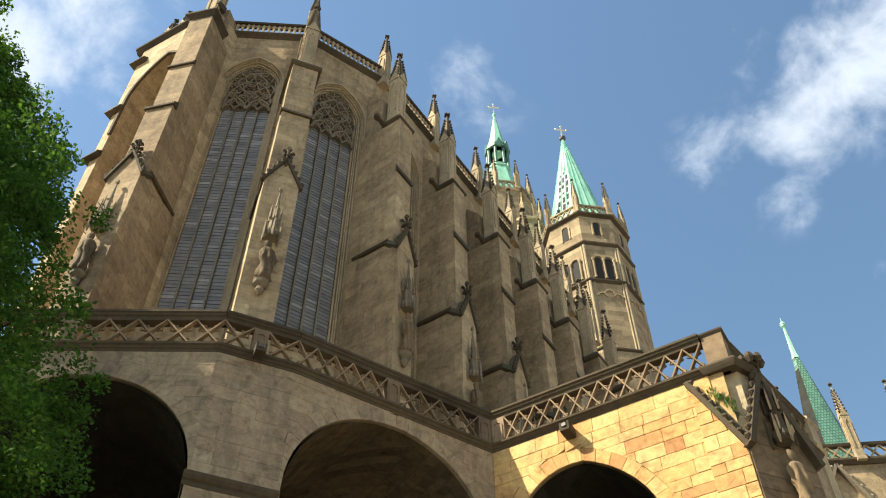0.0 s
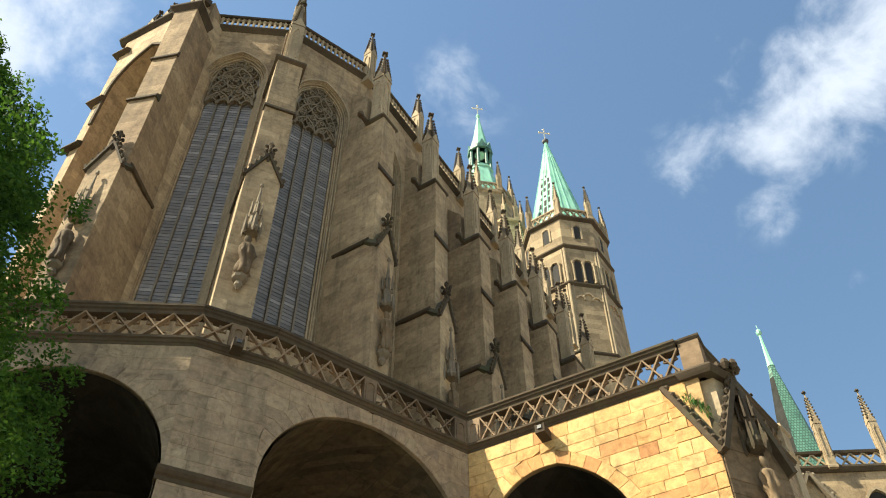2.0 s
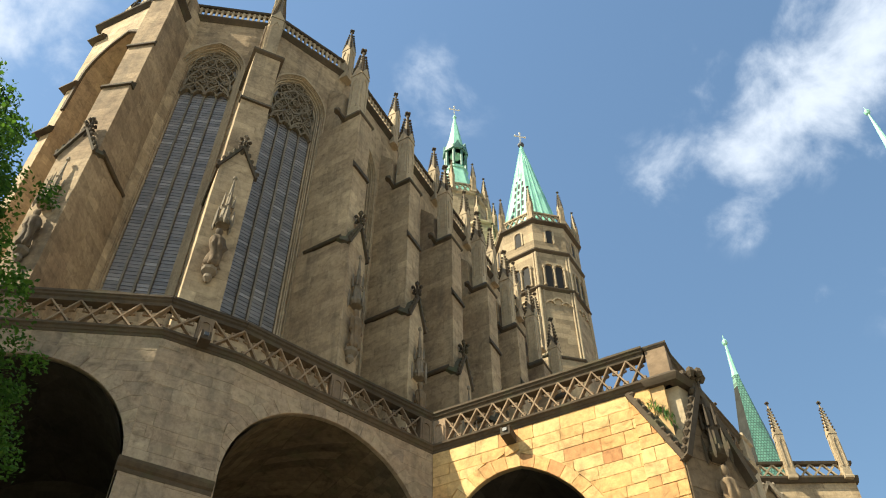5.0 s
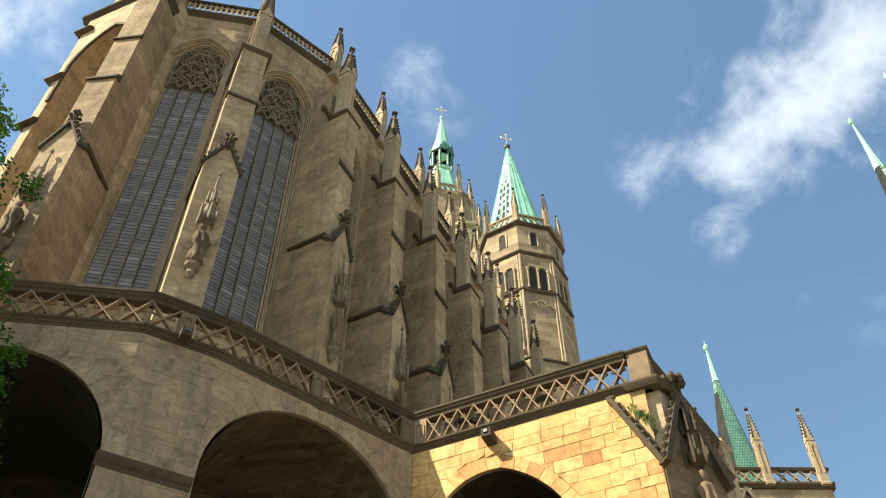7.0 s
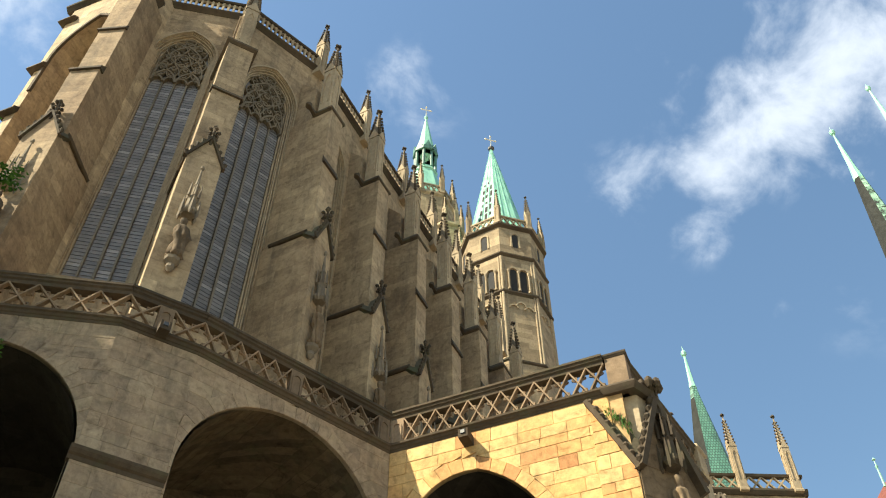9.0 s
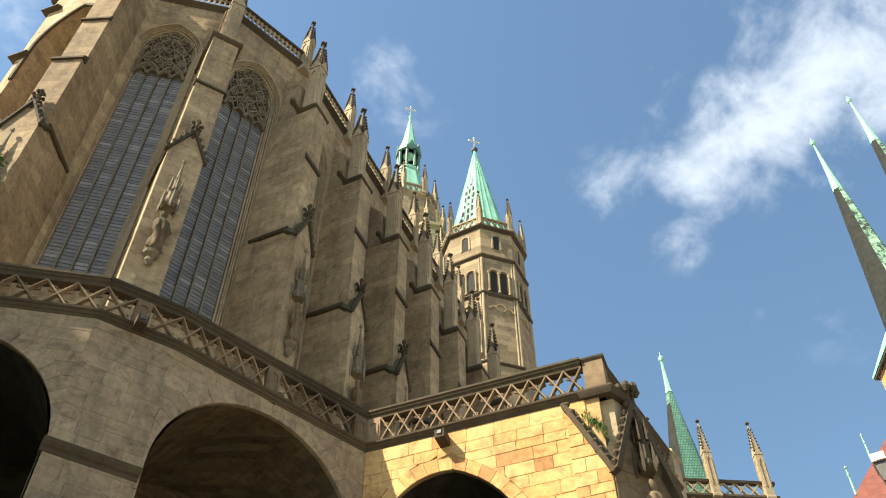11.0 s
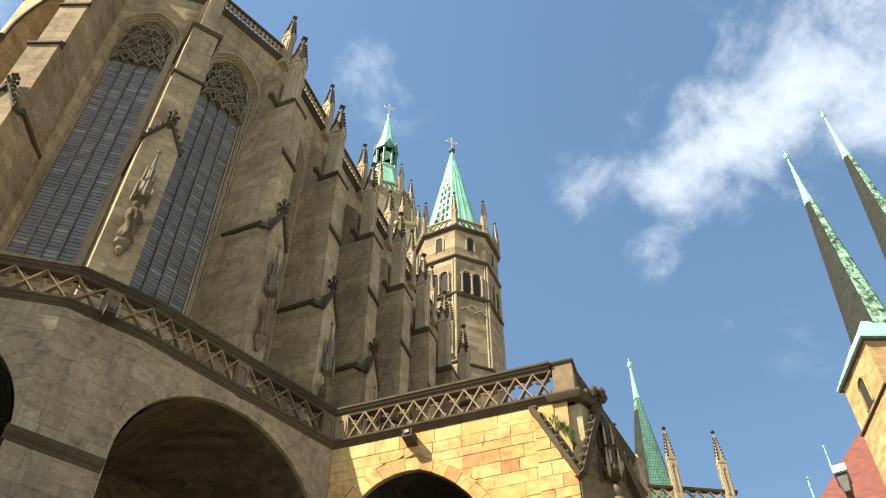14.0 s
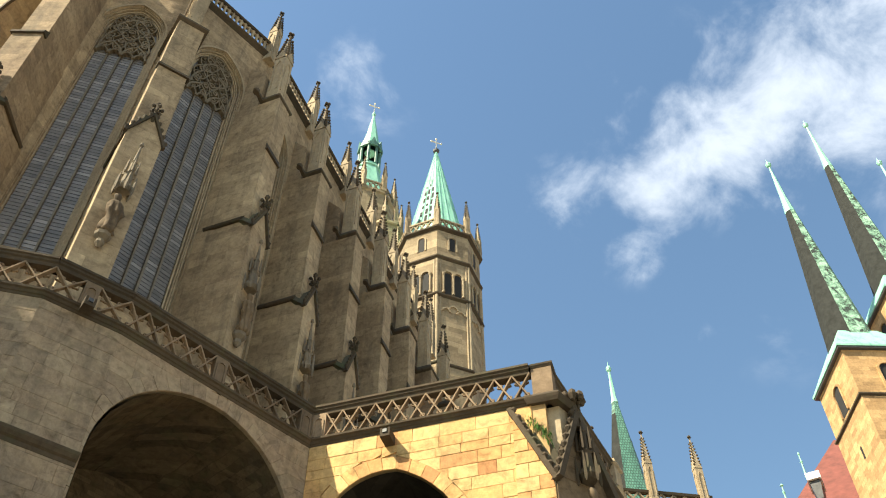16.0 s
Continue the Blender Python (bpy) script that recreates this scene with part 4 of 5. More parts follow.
for col in (-1, 0, 1):
    for k in range(9):
        hgt, jx = rnd.uniform(0.18, 0.5), rnd.uniform(-0.07, 0.07)
        f = 0.08 + 0.082 * k + 0.02 * (col + 1)
        if abs(col) * 0.3 > 0.62 * (1 - f):
            continue
        z_ = SP0 + 0.8 + (SP1 - SP0 - 0.8) * f
        rr = TW * 0.77 * math.cos(math.pi / 8) * (1 - f) + 0.02
        bm = bmesh.new()
        loft(bm, [[(x, -rr + dz * 0.172 + dy, z_ + dz) for x in (col * 0.55 * (1 - f) - 0.13 * (1 - 0.55 * f), col * 0.55 * (1 - f) + 0.13 * (1 - 0.55 * f)) for dz in ((-hgt, hgt) if x < col * 0.55 * (1 - f) else (hgt, -hgt))] for dy in (-0.015, 0.05)])
        part("louvre_slit", bm, M_DARK, sp, "", pose(0, 0, 0, 0, 0, -45) @ pose(jx, 0, 0))
bm = bmesh.new()
stack(bm, 10, [(SP1 - 0.3, 0.1), (SP1 - 0.1, 0.3), (SP1 + 0.1, 0.34), (SP1 + 0.3, 0.2), (SP1 + 0.4, 0.06), (SP1 + 0.7, 0.05)])
part("orb", bm, M_LEAD, E_TOW, "", pose(-0.2, 0, 0))
cross(E_TOW, SP1 + 0.5, 0.85, M_GILT, -0.2)

# middle tower with its lantern
LC = polar(5.88, 60.0)
E_LAN = thing("lantern_tower", pose(LC[0], LC[1], 0, 0, 0, 8.0), "central tower with a green copper lantern spire", "tower")
bm = bmesh.new()
stack(bm, 8, [(GROUND, 3.0), (76.6, 3.0), (76.8, 3.2), (77.1, 3.2)], oct_turn)
part("shaft", bm, M_TOWER, E_LAN)
for k in range(-3, 4):
    bm = bmesh.new()
    s2 = 2 * 3.0 * math.sin(math.pi / 8)
    for i in range(4):
        a = -s2 / 2 + s2 / 4 * i
        bar(bm, (a, 77.1), (a + s2 / 4, 78.2), 0.1, 0.14)
        bar(bm, (a, 78.2), (a + s2 / 4, 77.1), 0.1, 0.13)
    box(bm, -s2 / 2, s2 / 2, -0.1, 0.1, 78.2, 78.4)
    part("balustrade", bm, M_PLAIN, E_LAN, "", pose(0, 0, 0, 0, 0, k * 45.0) @ pose(0, -3.0 * math.cos(math.pi / 8), 0))
    pinnacle(pose(0, 0, 0, 0, 0, k * 45.0) @ pose(s2 / 2, -2.75, 77.1), 0.48, 2.4, 2.4, "", parent=E_LAN, pale=True)
bm = bmesh.new()
stack(bm, 8, [(77.2, 2.55), (83.5, 1.25), (83.6, 1.4), (83.8, 1.4), (83.9, 1.1), (84.4, 1.1)], oct_turn)
part("lower_roof", bm, M_COPPER, E_LAN, "pale green copper skirt roof")
for k in range(8):
    bm = bmesh.new()
    a = oct_turn + k * math.pi / 4
    stack(bm, 6, [(84.2, 0.16), (88.0, 0.16)], 0, 1.15 * math.cos(a), 1.15 * math.sin(a))
    part("lantern_post", bm, M_COPPER_DK, E_LAN)
    bm = bmesh.new()
    prism_xz(bm, [(-0.55, 87.2), (0.55, 87.2), (0, 88.8)], -1.35, -0.6)
    part("gablet", bm, M_COPPER_DK, E_LAN, "", pose(0, 0, 0, 0, 0, k * 45.0))
bm = bmesh.new()
stack(bm, 8, [(87.2, 1.2), (87.6, 1.15), (95.0, 0.12), (95.3, 0.25), (95.6, 0.2), (95.8, 0.05), (96.2, 0.04)], oct_turn)
part("spire", bm, M_COPPER, E_LAN, "pale green copper spire")
cross(E_LAN, 96.0, 0.9, M_GILT)

# stair turret between the towers
TS = polar(8.1, 57.0)
E_STU = thing("stair_turret", pose(TS[0], TS[1], 0, 0, 0, 8.0), "slim sandstone turret crowned with pinnacles", "turret")
bm = bmesh.new()
stack(bm, 8, [(GROUND, 1.5), (69.4, 1.5), (69.6, 1.75), (69.9, 1.75), (70.0, 1.5)], oct_turn)
part("shaft", bm, M_TOWER, E_STU)
for k in range(-2, 3):
    a = radians(k * 45.0 - 90 + 22.5)
    pinnacle(pose(1.45 * math.cos(a), 1.45 * math.sin(a), 69.9, 0, 0, k * 45), 0.42, 1.9, 2.0, "", parent=E_STU, pale=True)

# porch spire beside the terrace
TRC = polar(27.05, 50.0)
E_TRI = thing("porch_spire", pose(TRC[0], TRC[1], 0, 0, 0, -20.0), "slim green copper spire over the porch", "spire")
bm = bmesh.new()
stack(bm, 6, [(29.0, 1.9), (36.0, 1.02), (40.6, 0.36), (42.0, 0.17), (44.6, 0.06)], 0.2)
tri = part("spire", bm, M_COPPER_DK, E_TRI, "green copper sheets with one dark side")
tri.data.materials.append(M_SLATE)
for f in tri.data.polygons:
    a = math.degrees(math.atan2(f.normal.y, f.normal.x)) - 20.0
    if f.center.z < 41.0 and (a < -150 or a > 140):
        f.material_index = 1
bm = bmesh.new()
stack(bm, 6, [(41.6, 0.26), (42.0, 0.19), (44.6, 0.07)], 0.2)
part("spire_tip", bm, M_COPPER, E_TRI, "pale verdigris tip")
bm = bmesh.new()
stack(bm, 8, [(44.4, 0.05), (44.55, 0.16), (44.75, 0.2), (44.95, 0.12), (45.05, 0.03), (45.4, 0.02)])
part("orb", bm, M_COPPER, E_TRI)
# porch wall top
q0 = (19.74, 39.33)
AZ_T = -5.0
E_POR = thing("porch", at(q0, AZ_T), "sandstone porch with pinnacles and a pierced parapet", "porch")
bm = bmesh.new()
box(bm, -6.0, 4.75, 0.0, 6.0, GROUND, 29.6)
part("wall", bm, M_WALL, E_POR)
bm = bmesh.new()
prism_yz(bm, [(0.2, 29.3), (-0.1, 29.3), (-0.25, 29.5), (-0.25, 29.62), (0.2, 29.68)], -6.0, 4.9)
part("cornice", bm, M_DRIP, E_POR)
bm = bmesh.new()
prism_yz(bm, [(0.15, 30.45), (-0.12, 30.45), (-0.16, 30.6), (0.15, 30.67)], -6.0, 4.9)
part("coping", bm, M_DRIP, E_POR, "dark greenish coping")
for i in range(16):
    bm = bmesh.new()
    a = -5.9 + 0.66 * i
    bar(bm, (a, 29.66), (a + 0.66, 30.47), 0.09, 0.14)
    bar(bm, (a, 30.47), (a + 0.66, 29.66), 0.09, 0.13)
    part("tracery", bm, M_PLAIN, E_POR)
for x in (-4.3, -1.4, 1.5, 4.4):
    pinnacle(pose(x, -0.15, 29.4), 0.42, 2.9, 2.0, "", parent=E_POR, pale=True)


bm = bmesh.new()
for s in (-1, 1):
    path_bar(bm, [(0.1 + s * 1.5, 26.2), (0.1, 29.2)], 0.16, 0.3, -0.2)
    crx = [(0.1 + s * 1.5 * (1 - f), 26.2 + 3.0 * f) for f in (0.1, 0.3, 0.5, 0.7, 0.9)]
    for x, z in crx:
        stack(bm, 5, [(z, 0.06), (z + 0.14, 0.13), (z + 0.24, 0.09), (z + 0.3, 0.02)], 0, x + s * 0.1, -0.25)
part("portal_gable", bm, M_CARVED, E_POR, "crocketed portal gable")
bm = bmesh.new()
prism_xz(bm, [(2.6, 25.0)] + arch_pts(3.2, 0.6, 27.2, 0.9, 6) + [(3.8, 25.0)], -0.02, 0.1)
part("window", bm, M_DARK, E_POR)
bm = bmesh.new()
path_bar(bm, [(2.55, 25.0)] + arch_pts(3.2, 0.68, 27.2, 1.0, 6) + [(3.85, 25.0)], 0.14, 0.2, -0.08)
part("window_frame", bm, M_PLAIN, E_POR)


# ---- the neighbouring church with three spires ----
def severi_tower(az, r, half, turn, z_eave, z_tip, label, flare=0.35):
    c = polar(az, r)
    e = thing("church_tower", pose(c[0], c[1], 0, 0, 0, turn), label, "tower", "three spired towers")
    bm = bmesh.new()
    box(bm, -half, half, -half, half, 0.0, z_eave)
    part("shaft", bm, M_SEV, e)
    for z in (z_eave - 4.6, z_eave - 12.8):
        bm = bmesh.new()
        stack(bm, 4, [(z - 0.1, half * 1.414), (z, half * 1.414 + 0.22), (z + 0.12, half * 1.414 + 0.22), (z + 0.25, half * 1.414)], math.pi / 4)
        part("string_course", bm, M_DRIP, e)
    bm = bmesh.new()
    o = half + flare
    k = half * 0.55
    loft(bm, [[(-o, -o, z_eave - 0.18), (o, -o, z_eave - 0.18), (o, o, z_eave - 0.18), (-o, o, z_eave - 0.18)], [(-o, -o, z_eave), (o, -o, z_eave), (o, o, z_eave), (-o, o, z_eave)], [(-k, -k, z_eave + 2.9), (k, -k, z_eave + 2.9), (k, k, z_eave + 2.9), (-k, k, z_eave + 2.9)]])
    part("eaves_roof", bm, M_COPPER, e, "pale copper eaves skirt")
    bm = bmesh.new()
    box(bm, -o + 0.06, o - 0.06, -o + 0.06, o - 0.06, z_eave - 0.34, z_eave - 0.185)
    part("gutter", bm, M_LEAD, e, "dark gutter under the eaves")
    bm = bmesh.new()
    zt = z_eave + (z_tip - z_eave) * 0.80
    stack(bm, 8, [(z_eave + 1.0, half * 0.74), (z_eave + 3.4, half * 0.66), (zt, 0.27)], radians(22.5))
    sp = part("spire", bm, M_SLATE, e, "dark slate spire with green patches")
    sp.data.materials.append(M_PATINA)
    for f in sp.data.polygons:
        a = math.degrees(math.atan2(f.normal.y, f.normal.x)) + turn
        if -112 < a < -42:
            f.material_index = 1
    bm = bmesh.new()
    stack(bm, 8, [(zt - 2.2, 0.47), (zt, 0.29), (z_tip - 0.4, 0.07), (z_tip - 0.3, 0.2), (z_tip, 0.3), (z_tip + 0.25, 0.2), (z_tip + 0.35, 0.04), (z_tip + 0.9, 0.02)], radians(22.5))
    part("spire_tip", bm, M_COPPER, e, "verdigris copper spire tip with a ball")
    for kf in range(4):
        for z, hh in ((z_eave - 4.1, 1.9), (z_eave - 8.0, 0.9)):
            bm = bmesh.new()
            ww = 0.55 if hh > 1 else 0.12
            prism_xz(bm, [(-ww, z)] + arch_pts(0, ww, z + hh, ww, 6) + [(ww, z)], -half - 0.015, -half + 0.1)
            wd = part("window", bm, M_DARK, e, "", pose(0, 0, 0, 0, 0, kf * 90))
            if hh > 1:
                bm = bmesh.new()
                path_bar(bm, [(-ww - 0.08, z)] + arch_pts(0, ww + 0.08, z + hh, ww + 0.08, 6) + [(ww + 0.08, z)], 0.16, 0.16, -half - 0.05)
                part("window_frame", bm, M_SEV, wd)
    return e


severi_tower(44.75, 61.0, 2.68, -12.0, 47.7, 74.6, "ochre sandstone church tower with a dark needle spire")
severi_tower(49.12, 67.0, 2.68, -12.0, 56.6, 85.3, "taller ochre church tower with a dark needle spire")
severi_tower(52.7, 70.0, 2.68, -12.0, 52.0, 78.0, "ochre sandstone church tower behind the others")
bm = bmesh.new()
c = polar(41.4, 62.0)
ev = [(-9.5, 0, 34.0), (12, 0, 34.0), (12, 40, 34.0), (-9.5, 40, 34.0)]
vs = [bm.verts.new(p) for p in ev] + [bm.verts.new((0, 12, 52.0)), bm.verts.new((0, 30, 52.0))]
for f in ((0, 1, 4), (1, 2, 5, 4), (2, 3, 5), (3, 0, 4, 5), (0, 3, 2, 1)):
    bm.faces.new([vs[i] for i in f])
bm.faces.new([bm.verts.new(p) for p in ((-9, 1, 0), (11, 1, 0), (11, 1, 33.9), (-9, 1, 33.9))])
tagged(part("church_roof", bm, M_TILE, m=pose(c[0], c[1], 0, 0, 0, -40)), "steep red clay tile roof of the neighbouring church", "roof", kind="structure")


def roof_finial(az, r, z, h):
    q = polar(az, r)
    bm = bmesh.new()
    stack(bm, 6, [(0, 0.09), (h * 0.6, 0.06), (h * 0.7, 0.12), (h * 0.75, 0.05), (h * 0.9, 0.04), (h * 0.93, 0.14), (h, 0.03)])
    return tagged(part("roof_finial", bm, M_COPPER, m=pose(q[0], q[1], z)), "thin green copper roof finial", "finial", "roof finials")


q = polar(39.1, 63.0)
E_DOR = thing("dormer", pose(q[0], q[1], -0.55, 0, 0, -40), "small white dormer with a dark underside on the red roof", "dormer")
bm = bmesh.new()
box(bm, -0.5, 0.5, -0.5, 1.5, 41.75, 42.35)
part("hood", bm, M_WHITE, E_DOR)
bm = bmesh.new()
prism_xz(bm, [(-0.2, 40.2), (0.2, 40.2), (0.4, 41.75), (-0.4, 41.75)], -0.3, 1.5)
part("body", bm, M_LEAD, E_DOR)
bm = bmesh.new()
stack(bm, 6, [(42.3, 0.08), (43.6, 0.05), (43.7, 0.12), (43.8, 0.05), (44.3, 0.04), (44.4, 0.1), (44.6, 0.02)], 0, -0.45, 0)
part("finial", bm, M_COPPER, E_DOR)
roof_finial(36.99, 62.0, 38.7, 2.4)


# ---- masonry pieces of the terrace walls ----
def unit_block():
    bm = bmesh.new()
    b = 0.018
    rings = [[(0, 0, 0), (1, 0, 0), (1, 0, 1), (0, 0, 1)], [(0, -0.8, 0), (1, -0.8, 0), (1, -0.8, 1), (0, -0.8, 1)], [(b, -1, 2 * b), (1 - b, -1, 2 * b), (1 - b, -1, 1 - 2 * b), (b, -1, 1 - 2 * b)]]
    loft(bm, rings)
    bmesh.ops.recalc_face_normals(bm, faces=bm.faces)
    return bm


def block_mesh(mat):
    me = bpy.data.meshes.new("stone_block")
    bm = unit_block()
    bm.to_mesh(me)
    bm.free()
    me.materials.append(mat)
    return me


def poly_block(pts, t, mat):
    cx, cz = sum(p[0] for p in pts) / len(pts), sum(p[1] for p in pts) / len(pts)
    s = lambda p, d: (p[0] + (cx - p[0]) * d, p[1] + (cz - p[1]) * d)
    bm = bmesh.new()
    loft(bm, [[(x, 0.0, z) for x, z in pts], [(x, -t * 0.8, z) for x, z in pts], [(s(p, 0.05)[0], -t, s(p, 0.05)[1]) for p in pts]])
    return bm


def ashlar(e, mat, x0, x1, z0, z1, arch=None, ring=0.45, seed=1, course=0.36, length=0.8, keep=None, joint=0.004):
    """Courses of single blocks with open joints on the face of a wall; arch blocks are cut to the curve."""
    rnd = random.Random(seed)
    me = block_mesh(mat)
    zz, j = z0, joint
    edge = None
    if arch:
        c, hw, spring, rise, shear = arch
        k = ring
        pts = arch_pts(c, hw + k, spring, rise + k, 24, shear)
        left = [p for p in pts if p[0] <= c + 1e-6]
        right = [p for p in pts if p[0] >= c - 1e-6][::-1]

        def edge(z, side):
            line = left if side < 0 else right
            if z <= line[0][1]:
                return line[0][0]
            for (xa, za), (xb, zb) in zip(line, line[1:]):
                if za <= z <= zb:
                    return xa + (xb - xa) * (z - za) / max(zb - za, 1e-6)
            return c
    while zz < z1 - 0.05:
        h = min(course * rnd.uniform(0.8, 1.2), z1 - zz)
        if z1 - (zz + h) < 0.16:
            h = z1 - zz
        x = x0
        first = rnd.uniform(0.4, 1.0)
        while x < x1 - 0.02:
            L = length * rnd.uniform(0.6, 1.45) * first
            first = 1.0
            if x1 - (x + L) < 0.25:
                L = x1 - x
            t = rnd.uniform(0.031, 0.043) if mat is M_GOLD_SUN else rnd.uniform(0.034, 0.041)
            xa, xb, za, zb = x + j, x + L - j, zz + j, zz + h - j
            x += L
            if keep and not keep((xa + xb) / 2, (za + zb) / 2):
                continue
            if edge is None:
                place("stone_block", me, e, "", Matrix.LocRotScale((xa, 0, za), None, (xb - xa, t, zb - za)))
                continue
            for side in (-1, 1):
                a, b = (xa, min(xb, c)) if side < 0 else (max(xa, c), xb)
                if b - a < 0.03:
                    continue
                zs = [za + (zb - za) * q / 3 for q in range(4)]
                es = [edge(z, side) for z in zs]
                if side < 0:
                    rb = [min(b, q) for q in es]
                    if max(rb) - a < 0.04:
                        continue
                    poly = [(a, za)] + [(max(q, a + 0.004), z) for q, z in zip(rb, zs)] + [(a, zb)]
                    cut = min(rb) < b - 1e-4
                else:
                    lb = [max(a, q) for q in es]
                    if b - min(lb) < 0.04:
                        continue
                    poly = [(b, zb)] + [(min(q, b - 0.004), z) for q, z in list(zip(lb, zs))[::-1]] + [(b, za)]
                    cut = max(lb) > a + 1e-4
                if cut:
                    part("stone_block", poly_block(poly, t, mat), mat, e)
                else:
                    place("stone_block", me, e, "", Matrix.LocRotScale((a, 0, za), None, (b - a, t, zb - za)))
        zz += h


def voussoirs(e, mat, arch, ring, n, seed, z_min=11.0, x_lo=-99.0, x_hi=99.0):
    c, hw, spring, rise, shear = arch
    rnd = random.Random(seed)
    inner = arch_pts(c, hw, spring, rise, n, shear)
    outer = arch_pts(c, hw + ring, spring, rise + ring, n, shear)
    for i in range(len(inner) - 1):
        grow = rnd.uniform(-0.06, 0.06)
        o0, o1 = outer[i], outer[i + 1]
        o0 = (o0[0] + (o0[0] - inner[i][0]) * grow, o0[1] + (o0[1] - inner[i][1]) * grow)
        o1 = (o1[0] + (o1[0] - inner[i + 1][0]) * grow, o1[1] + (o1[1] - inner[i + 1][1]) * grow)
        q = [(min(max(x, x_lo), x_hi), z) for x, z in (inner[i], inner[i + 1], o1, o0)]
        if abs(sum(q[k][0] * q[(k + 1) % 4][1] - q[(k + 1) % 4][0] * q[k][1] for k in range(4))) < 0.03:
            continue
        cx, cz = sum(p[0] for p in q) / 4, sum(p[1] for p in q) / 4
        q = [(cx + (x - cx) * 0.985, cz + (z - cz) * 0.99) for x, z in q]
        part("voussoir", poly_block(q, rnd.uniform(0.040, 0.046), mat), mat, e)
    zz = spring
    while zz > z_min:
        h = rnd.uniform(0.3, 0.42)
        for s in (-1, 1):
            x = c + s * hw
            zo = -shear * s * hw
            xa, xb = (max(x - ring, x_lo), x) if s < 0 else (x, min(x + ring, x_hi))
            if xb - xa < 0.05:
                continue
            part("voussoir", poly_block([(xa, zz - h + zo + 0.007), (xb, zz - h + zo + 0.007), (xb, zz + zo - 0.007), (xa, zz + zo - 0.007)], 0.04, mat), mat, e)
        zz -= h


ashlar(wall_c, M_GOLD_SUN, 0.02, 6.38, 11.0, T_CORN, ARCH_C, 0.42, seed=4)
voussoirs(wall_c, M_GOLD_SUN, ARCH_C, 0.42, 9, 5)
ashlar(wall_b, M_TERR, -0.012, L_B - 0.02, 11.0, T_CORN, ARCH_B, 0.38, seed=6, joint=0.0014, course=0.40, length=1.0)
voussoirs(wall_b, M_TERR, ARCH_B, 0.42, 13, 7, x_lo=0.0, x_hi=L_B - 0.02)
ashlar(wall_n, M_TERR, -0.015, L_N + 0.012, 10.5, T_CORN, None, seed=8, joint=0.0014, course=0.40, length=0.9)
ashlar(wall_a, M_TERR, -9.0, 0.03, 11.0, T_CORN, ARCH_A, 0.38, seed=9, joint=0.0014, course=0.40, length=1.0)
voussoirs(wall_a, M_TERR, ARCH_A, 0.42, 13, 10, x_hi=0.03)
ashlar(wall_d, M_TERR, 0.5, 5.45, 9.5, T_CORN, None, seed=12, joint=0.004, course=0.42, length=0.9)
# impost band on the pier
bm = bmesh.new()
prism_yz(bm, [(0.1, 12.48), (-0.05, 12.48), (-0.07, 12.58), (-0.13, 12.62), (-0.18, 12.70), (-0.20, 12.78), (-0.05, 12.88), (0.1, 12.88)], -0.10, L_N + 0.04)
part("impost", bm, M_DRIP, wall_n, "dark weathered impost moulding")


# ---- water spouts ----
def spout(p, az, x, z, length, label):
    e = thing("water_spout", at(along(p, az, x), az, z), label, "water spout", "water spouts")
    bm = bmesh.new()
    prism_xz(bm, [(-0.14, -0.16), (0.14, -0.16), (0.14, 0.12), (0.08, 0.12), (0.08, -0.06), (-0.08, -0.06), (-0.08, 0.12), (-0.14, 0.12)], -length, 0.1)
    part("trough", bm, M_DRIP, e)
    bm = bmesh.new()
    prism_xz(bm, [(-0.06, -0.05), (0.06, -0.05), (0.06, 0.06), (-0.06, 0.06)], -length - 0.03, -length + 0.1)
    part("lead_lining", bm, M_LEAD, e, "dark lead lining")
    return e


spout(P_C, AZ_C, 2.42, 16.2, 0.5, "square stone water spout on the sunlit wall")
spout(P_N, AZ_N, 1.0, 16.72, 0.45, "stone water spout under the terrace cornice")

# ---- terrace corner: pedestal, gabled buttress, statue ----
E_PED = thing("corner_pedestal", at(along(P_C, AZ_C, 6.74, 0.32), AZ_C), "tall stone pedestal at the corner of the balustrade", "pedestal")
bm = bmesh.new()
loft(bm, [[(x * k, y * k, z) for x, y in ((-0.32, -0.3), (0.3, -0.3), (0.3, 0.3), (-0.32, 0.3))] for z, k in ((16.80, 1.1), (16.90, 0.92), (17.88, 0.92))])
part("shaft", bm, M_RAIL, E_PED)
bm = bmesh.new()
loft(bm, [[(x * k, y * k, z) for x, y in ((-0.32, -0.3), (0.3, -0.3), (0.3, 0.3), (-0.32, 0.3))] for z, k in ((17.86, 0.96), (17.93, 1.1), (17.99, 1.1), (18.04, 0.9))])
part("cap", bm, M_DRIP, E_PED)
bm = bmesh.new()
loft(bm, [[(-0.5 * k, -0.48 * k, z), (0.42 * k, -0.48 * k, z), (0.75 * k, 0.2, z), (0.75 * k, 0.8, z), (-0.5 * k, 0.8, z)] for z, k in ((16.50, 0.9), (16.60, 1.0), (16.68, 1.06), (16.75, 1.0), (16.85, 0.8))])
part("base_moulding", bm, M_DRIP, E_PED, "dark weathered base moulding")
bm = bmesh.new()
loft(bm, [[(-0.36, -0.12, z), (0.34, -0.12, z), (0.6, 0.4, z), (0.6, 0.7, z), (-0.36, 0.7, z)] for z in (13.6, 16.6)])
part("pier", bm, M_PLAIN, E_PED, "plain pier under the pedestal")

